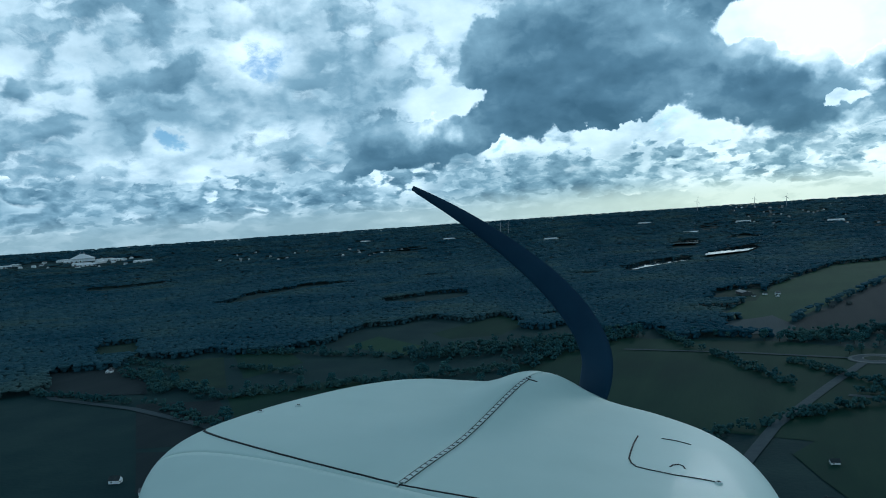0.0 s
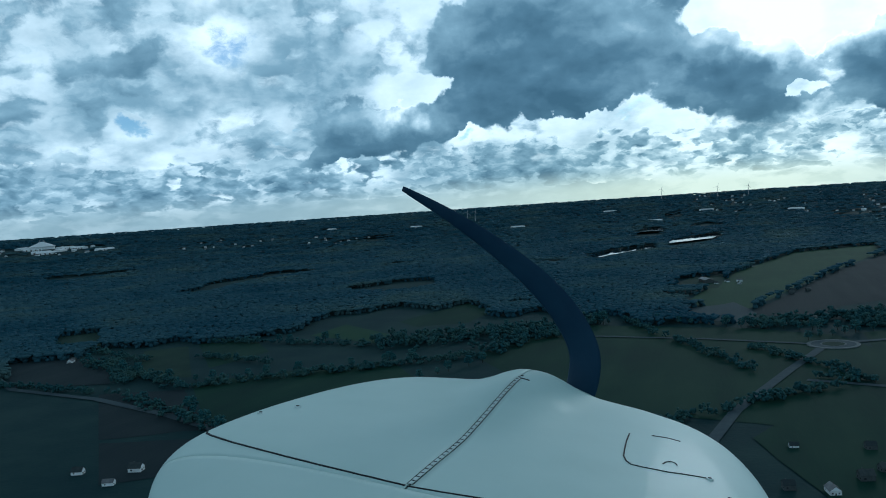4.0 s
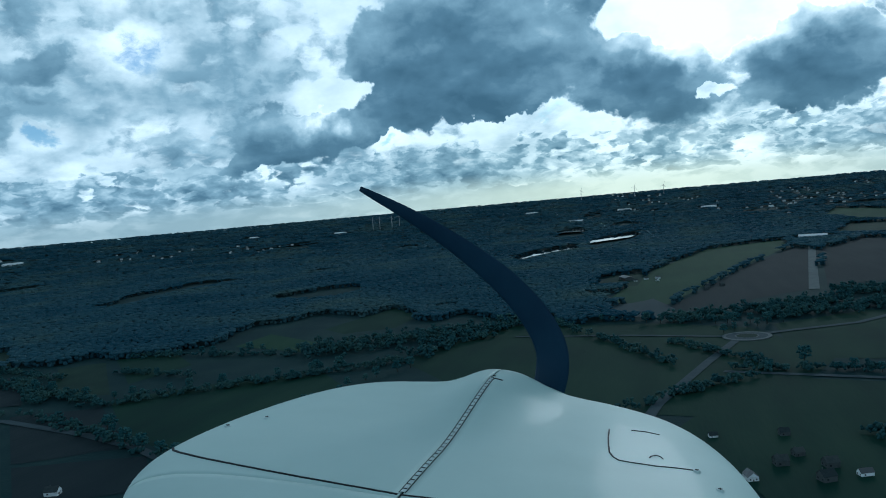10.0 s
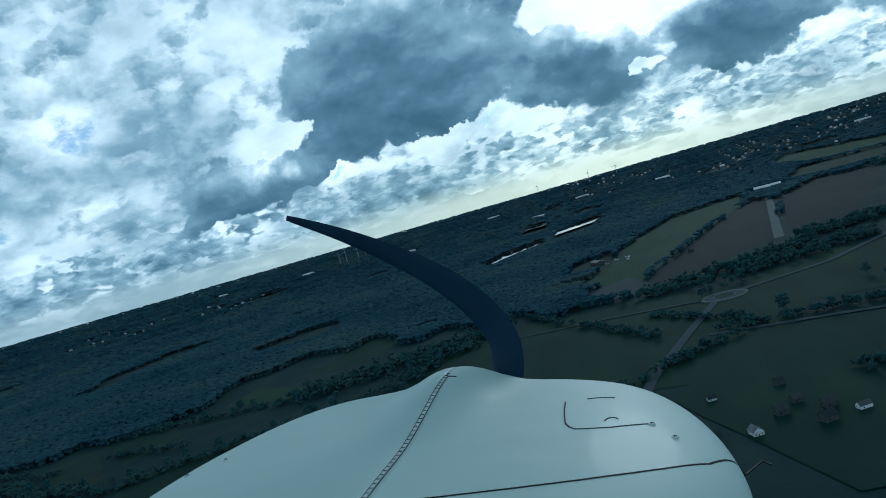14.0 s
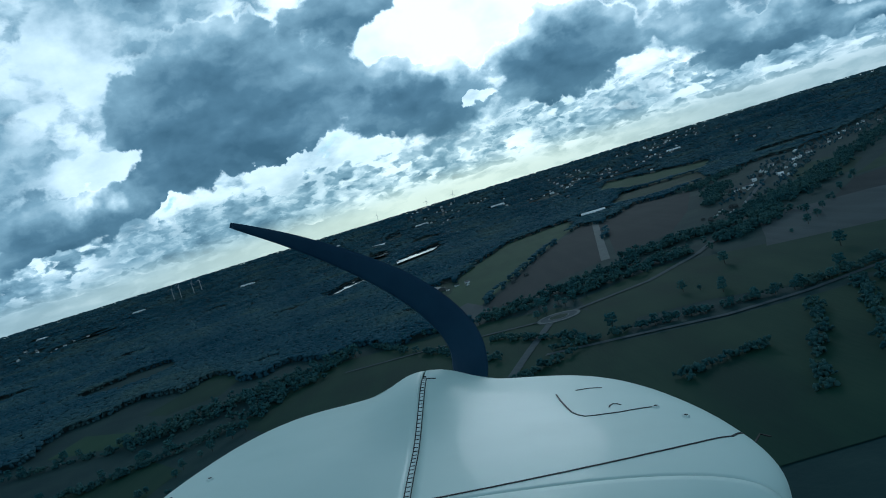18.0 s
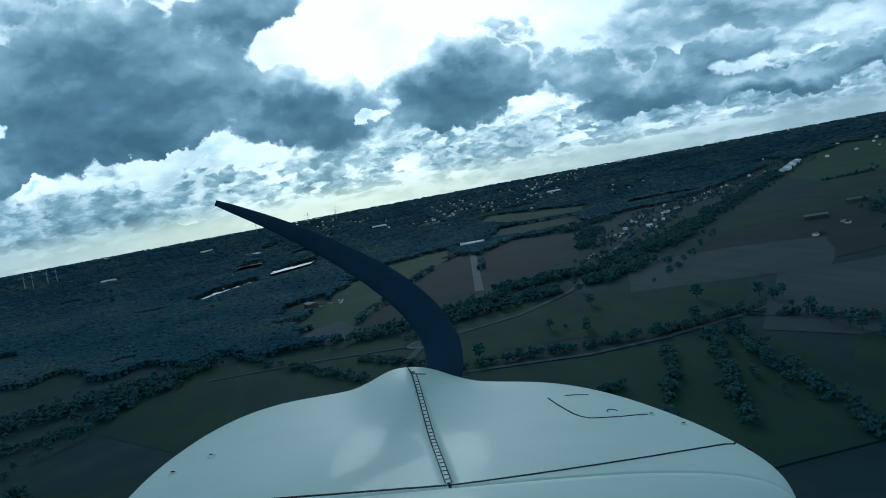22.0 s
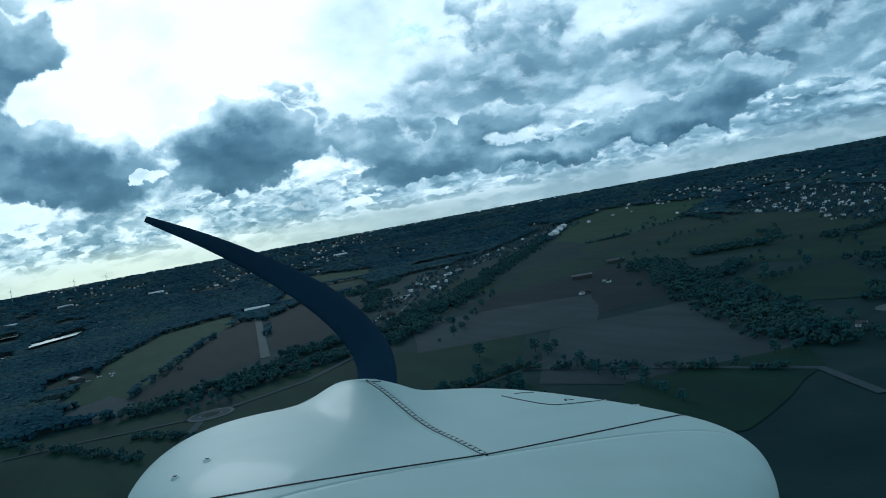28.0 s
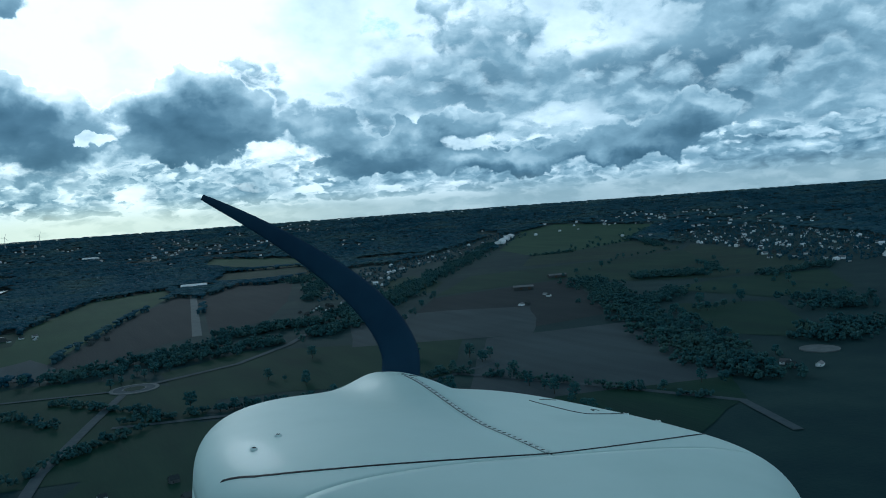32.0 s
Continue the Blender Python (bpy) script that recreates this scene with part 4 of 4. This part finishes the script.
# pale riding yard beside the wood
bm = bmesh.new()
bmesh.ops.create_cone(bm, cap_ends=True, segments=36, radius1=17, radius2=17, depth=1.0, matrix=Matrix.Translation((612, 478, gz(612, 478) + 0.45)))
me = bpy.data.meshes.new("riding_yard")
bm.to_mesh(me)
bm.free()
me.materials.append(TRACK)
tagged(new("riding_yard", me), "round pale sandy riding yard beside a wood", "yard")
# the far town, with its pale works and a tall-roofed hall
for x, y in in_poly([(-3250, 2500), (-3100, 2950), (-2650, 2850), (-2560, 2650), (-2900, 2400)], 26, 45):
    set_down(hr.choice((HOUSES[3], HOUSES[2], BARNS[1])), x, y, hr.uniform(0, 180), 1.3)
    CLEAR.append([(x - 60, y - 60), (x + 50, y - 60), (x + 50, y + 50), (x - 60, y + 50)])


def make_hall(x, y):
    root = new("exhibition_hall")
    root.location = (x, y, gz(x, y) + 0.2)
    bm = bmesh.new()
    bmesh.ops.create_cone(bm, cap_ends=True, segments=28, radius1=55, radius2=52, depth=14, matrix=Matrix.Translation((0, 0, 7)))
    part("wall", bm, WALL_WHITE, root)
    bm = bmesh.new()
    bmesh.ops.create_cone(bm, cap_ends=True, segments=28, radius1=58, radius2=6, depth=22, matrix=Matrix.Translation((0, 0, 25)))
    part("roof", bm, ROOF_PALE, root, "pale tent-like roof")
    for s in (-1, 1):
        bm = bmesh.new()
        limb(bm, (s * 46, 0, 0), (s * 8, 0, 46), 1.6, 0.9, 8)
        part("mast", bm, WHITE_STEEL, root, "white leaning mast")
    CLEAR.append([(x - 120, y - 120), (x + 90, y - 120), (x + 90, y + 90), (x - 120, y + 90)])
    tagged(root, "large white hall with a tent roof and leaning masts", "hall")


make_hall(-3020, 2790)
# the first of each kind takes its own place
for proto, (x, y, rz) in zip(HOUSES, ((1350, 1100, 20), (1640, 1500, 60), (1760, 1700, 110), (1560, 1250, 75))):
    proto.matrix_basis = pose(x, y, gz(x, y) + 0.2, 0, 0, rz)
for proto, (x, y, rz) in zip(BARNS, ((885, 1262, 70), (-330, 3300, 80))):
    proto.matrix_basis = pose(x, y, gz(x, y) + 0.2, 0, 0, rz)
for proto, (x, y) in zip(TREES, ((205, 690), (1010, 1010), (-330, 715))):
    proto.matrix_basis = pose(x, y, gz(x, y) + 0.3)


# garden trees of the villages
for i, (poly, count) in enumerate(((VILLAGE, 1100), (STREET, 420))):
    cen, rad = [], []
    for x, y in in_poly(poly, count, 6):
        for _ in range(3):
            r = hr.uniform(1.2, 2.8)
            cen.append((x + hr.uniform(-2, 2), y + hr.uniform(-2, 2), gz(x, y) + hr.uniform(1.2, 6.5)))
            rad.append(r)
    tagged(new("garden_trees", clumps("garden_trees", cen, rad, 1.0, FOREST, 900 + i, 0.3)), "dark garden trees between the village houses", "trees", kind="stuff")


# ---------------------------------------------------------------- wind turbines on the skyline
def make_turbine():
    root = new("wind_turbine")
    bm = bmesh.new()
    limb(bm, (0, 0, 0), (0, 0, 95), 2.6, 1.4, 10)
    part("tower", bm, WHITE_STEEL, root)
    bm = bmesh.new()
    box_into(bm, 0, 1.5, 96.5, 3.6, 9, 3.8)
    bmesh.ops.bevel(bm, geom=bm.edges[:], offset=0.6, segments=2, affect="EDGES")
    part("nacelle", bm, WHITE_STEEL, root)
    bm = bmesh.new()
    bmesh.ops.create_uvsphere(bm, u_segments=10, v_segments=6, radius=1.8, matrix=Matrix.Translation((0, -4, 96.5)))
    hub = part("hub", bm, WHITE_STEEL, root)
    for k in range(3):
        a = math.radians(20 + 120 * k)
        bm = bmesh.new()
        limb(bm, (0, -4, 96.5), (math.sin(a) * 38, -4, 96.5 + math.cos(a) * 38), 1.5, 0.25, 6)
        part("blade", bm, WHITE_STEEL, hub)
    return tagged(root, "white three-bladed wind turbine far off on the skyline", "wind turbine", "wind turbines")


turbine = make_turbine()
turbine.matrix_basis = pose(-1307, 3563, gz(-1307, 3563) - 1, 0, 0, 15) @ Matrix.Scale(0.6, 4)
for x, y in ((-1272, 3560), (-1225, 3600), (-1200, 3640), (-123, 4518), (31, 4450), (-420, 4600)):
    copy_thing(turbine, pose(x, y, gz(x, y) - 1, 0, 0, 20))

wood_crowns = far_wood()
# ---------------------------------------------------------------- the aircraft's nose
NOSE = new("aircraft_nose")
NOSE.matrix_basis = NOSE_POSE
tagged(NOSE, "white enamelled engine cowling of a light aircraft with dark propeller", "aircraft")

STATIONS = [0.68, 0.72, 0.80, 0.90, 1.0, 1.1, 1.25, 1.4, 1.52, 1.6, 1.64]
TOPS = [-0.324, -0.318, -0.309, -0.302, -0.296, -0.290, -0.2845, -0.2806, -0.277, -0.2767, -0.2803]
HALF = [0.0600, 0.1628, 0.2811, 0.3780, 0.4448, 0.4746, 0.4743, 0.4529, 0.4176, 0.3756, 0.3296]
AXIS_X = 0.021
FRONT = 1.64
SQUARE, CROWN = 3.34, 0.097


def spline(y, values):
    """A smooth curve through the station values."""
    i = min(len(STATIONS) - 2, max(0, int(np.searchsorted(STATIONS, y)) - 1))
    x0, x1 = STATIONS[i], STATIONS[i + 1]
    u = (y - x0) / (x1 - x0)

    def slope(k):
        lo, hi = max(0, k - 1), min(len(STATIONS) - 1, k + 1)
        return (values[hi] - values[lo]) / (STATIONS[hi] - STATIONS[lo])

    m0, m1 = slope(i) * (x1 - x0), slope(i + 1) * (x1 - x0)
    return (2 * u**3 - 3 * u**2 + 1) * values[i] + (u**3 - 2 * u**2 + u) * m0 + (3 * u**2 - 2 * u**3) * values[i + 1] + (u**3 - u**2) * m1


def station(y):
    return spline(y, TOPS), spline(y, HALF)


def blister(x, y):
    """The raised fairing behind the spinner, flowing out into the cowling."""
    u = min(1.0, max(0.0, (y - 1.16) / 0.38))
    u = u * u * (3 - 2 * u)
    wide = 0.078 + 0.012 * u
    return 0.040 * u * math.exp(-abs(x / wide) ** 2.5)


def axis_at(x):
    return AXIS_X * min(1.0, abs(x) / 0.2)


def section_point(th, y, upper=True):
    top, w = station(y)
    c, s = math.cos(th), math.sin(th)
    x = w * math.copysign(abs(c) ** (2 / SQUARE), c)
    if upper:
        z = top - CROWN + CROWN * abs(s) ** (2 / SQUARE) + blister(x, y)
    else:
        z = top - CROWN - 0.40 * abs(s) ** (2 / 2.4) * (1 - 0.3 * max(0, (y - 1.4) / 0.24))
    return x + axis_at(x), y, z


def skin_z(x, y):
    """Height of the upper skin at a place."""
    top, w = station(y)
    xx = x - axis_at(x)
    u = min(0.999, abs(xx) / w)
    return top - CROWN + CROWN * (1 - u**SQUARE) ** (1 / SQUARE) + blister(xx, y)


def skin(name, y0, y1, th0, th1, ny, nt, upper, mat, label, thick=0.004):
    """A sheet of cowling between two stations and two angles, with thickness."""
    ys = [y0 + (y1 - y0) * j / ny for j in range(ny + 1)]
    bm = bmesh.new()
    grid = []
    for y in ys:
        row = []
        for i in range(nt + 1):
            th = th0 + (th1 - th0) * i / nt
            if upper:
                c = math.cos(th)
                th = math.acos(math.copysign(min(1.0, abs(c)) ** 1.6, c))
            row.append(bm.verts.new(section_point(th, y, upper)))
        grid.append(row)
    for j in range(ny):
        for i in range(nt):
            bm.faces.new((grid[j][i], grid[j][i + 1], grid[j + 1][i + 1], grid[j + 1][i]))
    bmesh.ops.recalc_face_normals(bm, faces=bm.faces)
    up = sum(f.normal.z for f in bm.faces)
    if (up < 0) == upper:
        bmesh.ops.reverse_faces(bm, faces=bm.faces)
    for f in bm.faces:
        f.smooth = True
    bmesh.ops.solidify(bm, geom=bm.faces[:], thickness=thick)
    return part(name, bm, mat, NOSE, label)


HALF_PI = math.pi / 2
REAR = 0.985
skin("cowling_door", REAR, FRONT, 0.0, HALF_PI - 0.004, 60, 60, True, COWL, "white upper cowling door with an oil access hatch")
skin("cowling_door", REAR, FRONT, HALF_PI + 0.004, math.pi, 60, 60, True, COWL, "white upper cowling door")
skin("scuttle_panel", 0.68, REAR, 0.0, math.pi, 24, 90, True, COWL, "white fixed panel ahead of the windscreen")
skin("lower_cowling", 0.68, FRONT, math.pi, 2 * math.pi, 30, 40, False, COWL, "white lower cowling")


def nose_cap():
    """The rounded front; two solid dark discs stand in for its shaded cooling intakes."""
    bm = bmesh.new()
    n = 60
    loop_o, loop_i, loop_c = [], [], []
    for k in range(n):
        th = 2 * math.pi * k / n
        p = Vector(section_point(th, FRONT, th <= math.pi))
        c = Vector((0.0, FRONT, -0.52))
        loop_o.append(bm.verts.new(p))
        loop_i.append(bm.verts.new(c + (p - c) * 0.8 + Vector((0, 0.035, 0))))
        loop_c.append(bm.verts.new(c + (p - c) * 0.4 + Vector((0, 0.05, 0))))
    for a, b in ((loop_o, loop_i), (loop_i, loop_c)):
        for k in range(n):
            bm.faces.new((a[k], a[(k + 1) % n], b[(k + 1) % n], b[k]))
    bm.faces.new(loop_c)
    bmesh.ops.recalc_face_normals(bm, faces=bm.faces)
    part("nose_bowl", bm, COWL, NOSE, "white rounded nose bowl")
    for s in (1, -1):
        bm = bmesh.new()
        bmesh.ops.create_cone(bm, cap_ends=True, segments=24, radius1=0.085, radius2=0.085, depth=0.02,
                              matrix=Matrix.Translation((s * 0.22, FRONT + 0.045, -0.52)) @ Matrix.Rotation(HALF_PI, 4, "X") @ Matrix.Diagonal((1.2, 0.8, 1, 1)))
        part("air_intake", bm, SEAM, NOSE, "dark disc standing in for the shade inside a cooling air intake")


nose_cap()


def seam(name, pts, width, mat=None, label="", lift=0.0006, height=0.0014):
    """A thin raised strip that follows the skin through the given places."""
    fine = []
    for (x1, y1), (x2, y2) in zip(pts, pts[1:]):
        n = max(2, int(math.hypot(x2 - x1, y2 - y1) / 0.012))
        fine += [(x1 + (x2 - x1) * k / n, y1 + (y2 - y1) * k / n) for k in range(n)]
    fine.append(pts[-1])
    bm = bmesh.new()
    rows = []
    for i, (x, y) in enumerate(fine):
        a, b = fine[max(0, i - 1)], fine[min(len(fine) - 1, i + 1)]
        dx, dy = b[0] - a[0], b[1] - a[1]
        l = math.hypot(dx, dy) or 1
        ox, oy = -dy / l * width / 2, dx / l * width / 2
        L0 = (x + ox, y + oy, skin_z(x + ox, y + oy) - 0.001)
        R0 = (x - ox, y - oy, skin_z(x - ox, y - oy) - 0.001)
        rows.append([bm.verts.new(v) for v in (L0, (L0[0], L0[1], L0[2] + height + lift), (R0[0], R0[1], R0[2] + height + lift), R0)])
    for p, q in zip(rows, rows[1:]):
        for i in range(3):
            bm.faces.new((p[i], p[i + 1], q[i + 1], q[i]))
    bmesh.ops.recalc_face_normals(bm, faces=bm.faces)
    return part(name, bm, mat or SEAM, NOSE, label)


def on_skin(px, py):
    """Where a line of sight from behind the windscreen meets the skin."""
    for k in range(800):
        y = 0.86 + k * 0.00098
        x, z = (px - 784) / 1414 * y, -(py - 441) / 1414 * y
        if z <= skin_z(x, y):
            return x, y
    return x, y


seam("rear_joint", [on_skin(px, 855 + 7 * (px - 240) / 540) for px in range(240, 785, 20)], 0.0036, label="dark joint behind the cowling door")
seam("rear_joint", [on_skin(px, 862 - 29 * ((px - 784) / 526) ** 1.25) for px in range(784, 1311, 20)] + [on_skin(*p) for p in ((1340, 834), (1370, 840), (1390, 847))], 0.0028, label="dark joint behind the cowling door")
HINGE_0, HINGE_1 = on_skin(784, 858)[1], on_skin(788, 661)[1]
hinge = seam("piano_hinge", [(0.0, HINGE_0), (0.004, HINGE_1)], 0.0058, HINGE, "grey piano hinge along the cowling's crest", lift=0.0, height=0.002)
seam("hinge_gap", [(-0.0042, HINGE_0), (0.0, HINGE_1)], 0.0015, lift=0.0, height=0.0012, label="dark gap beside the hinge")
seam("hinge_gap", [(0.0042, HINGE_0), (0.0082, HINGE_1)], 0.0015, lift=0.0, height=0.0012, label="dark gap beside the hinge")
for k in range(34):
    y = HINGE_0 + 0.012 + 0.016 * k
    bm = bmesh.new()
    box_into(bm, 0.004 * (y - HINGE_0) / (HINGE_1 - HINGE_0), y, skin_z(0, y) + 0.0008, 0.0056, 0.0014, 0.002)
    ob = part("knuckle_gap", bm, SEAM, hinge)
seam("hinge_end", [(0.003, HINGE_1), (0.026, HINGE_1 - 0.004)], 0.004, label="dark front end of the hinge")
seam("hatch_edge", [on_skin(*p) for p in ((1020, 722), (1030, 733), (1042, 744), (1054, 754), (1066, 760), (1080, 764), (1100, 765), (1140, 766), (1200, 766))], 0.0024, label="dark edge of the oil access hatch")
seam("hatch_hinge", [on_skin(*p) for p in ((1053, 720), (1075, 720), (1098, 722))], 0.002, label="dark hinge of the oil access hatch")
seam("hatch_latch", [on_skin(*p) for p in ((1119, 756), (1119, 753), (1124, 751), (1132, 752), (1139, 755))], 0.0018, label="small latch of the oil access hatch")


# spinner and propeller
SHAFT_Z = -0.40
def spinner():
    bm = bmesh.new()
    n, rows = 40, []
    prof = [(0.0, 0.125), (0.03, 0.128), (0.10, 0.120), (0.18, 0.095), (0.25, 0.058), (0.29, 0.025), (0.30, 0.004)]
    for d, r in prof:
        rows.append([bm.verts.new((r * math.cos(2 * math.pi * k / n), FRONT + 0.02 + d, SHAFT_Z + r * math.sin(2 * math.pi * k / n))) for k in range(n)])
    for a, b in zip(rows, rows[1:]):
        for k in range(n):
            f = bm.faces.new((a[k], a[(k + 1) % n], b[(k + 1) % n], b[k]))
            f.smooth = True
    bm.faces.new(rows[0]), bm.faces.new(rows[-1])
    bmesh.ops.recalc_face_normals(bm, faces=bm.faces)
    part("spinner", bm, COWL, NOSE, "white pointed spinner")


spinner()
HUB = Vector((0.0, FRONT + 0.11, SHAFT_Z))


def blade(turn):
    """A propeller blade of sickle shape, thin at the tip."""
    line = [Vector(p) for p in ((0.03, 0, 0.0), (0.072, 0, 0.07), (0.089, 0, 0.141), (0.082, 0, 0.203), (0.038, 0, 0.271), (-0.036, 0, 0.339), (-0.141, 0, 0.407), (-0.259, 0, 0.469), (-0.381, 0, 0.522))]
    chord = [0.05, 0.070, 0.078, 0.078, 0.072, 0.062, 0.046, 0.031, 0.012]
    bm = bmesh.new()
    rows, steps = [], 36
    t_at = np.linspace(0, 1, len(line))
    for j in range(steps + 1):
        u = j / steps
        i = min(len(line) - 2, int(u * (len(line) - 1)))
        v = u * (len(line) - 1) - i
        p0, p1, p2, p3 = line[max(0, i - 1)], line[i], line[i + 1], line[min(len(line) - 1, i + 2)]
        pt = 0.5 * ((2 * p1) + (p2 - p0) * v + (2 * p0 - 5 * p1 + 4 * p2 - p3) * v * v + (3 * p1 - p0 - 3 * p2 + p3) * v**3)
        tan = ((p2 - p0) * (1 - v) + (p3 - p1) * v).normalized()
        side_v = tan.cross(Vector((0, 1, 0))).normalized()
        c = float(np.interp(u, t_at, chord))
        twist = radians(38 - 26 * u)
        wide = side_v * math.cos(twist) + Vector((0, 1, 0)) * math.sin(twist)
        thin = side_v * -math.sin(twist) + Vector((0, 1, 0)) * math.cos(twist)
        c_eff = c / max(0.75, math.cos(twist))
        th = 0.020 * (1 - u) + 0.004
        ring = []
        for k in range(12):
            a = 2 * math.pi * k / 12
            ring.append(bm.verts.new(pt + wide * (0.5 * c_eff * math.cos(a)) + thin * (0.5 * th * math.sin(a))))
        rows.append(ring)
    for a, b in zip(rows, rows[1:]):
        for k in range(12):
            f = bm.faces.new((a[k], a[(k + 1) % 12], b[(k + 1) % 12], b[k]))
            f.smooth = True
    bm.faces.new(rows[0]), bm.faces.new(rows[-1])
    bmesh.ops.recalc_face_normals(bm, faces=bm.faces)
    ob = part("propeller_blade", bm, BLADE, NOSE, "dark curved propeller blade at rest")
    ob.matrix_basis = Matrix.Translation(HUB) @ Matrix.Rotation(turn, 4, "Y")


blade(0.0)
blade(math.pi)
bm = bmesh.new()
bmesh.ops.create_cone(bm, cap_ends=True, segments=24, radius1=0.055, radius2=0.055, depth=0.10, matrix=Matrix.Translation(HUB) @ Matrix.Rotation(HALF_PI, 4, "X"))
part("propeller_hub", bm, BLADE, NOSE, "dark propeller hub")


def screw_reflection(x, y):
    """A cross-slotted disc set flush in the skin, imitating a screw's reflection in the windscreen."""
    z = skin_z(x, y)
    tilt = Matrix.Translation((x, y, z + 0.0012))
    bm = bmesh.new()
    bmesh.ops.create_cone(bm, cap_ends=True, segments=18, radius1=0.0062, radius2=0.0052, depth=0.003, matrix=tilt)
    head = part("screw_head", bm, HINGE, NOSE, "small round disc imitating a screw reflected in the windscreen")
    for k in (0, 1):
        bm = bmesh.new()
        box_into(bm, x, y, z + 0.0031, 0.006 if k else 0.0014, 0.0014 if k else 0.006, 0.0012)
        part("slot", bm, SEAM, head)


# added discs in place of panel screws mirrored in the windscreen
for px, py in ((410, 776), (340, 800), (1200, 767), (1255, 790)):
    screw_reflection(*on_skin(px, py))
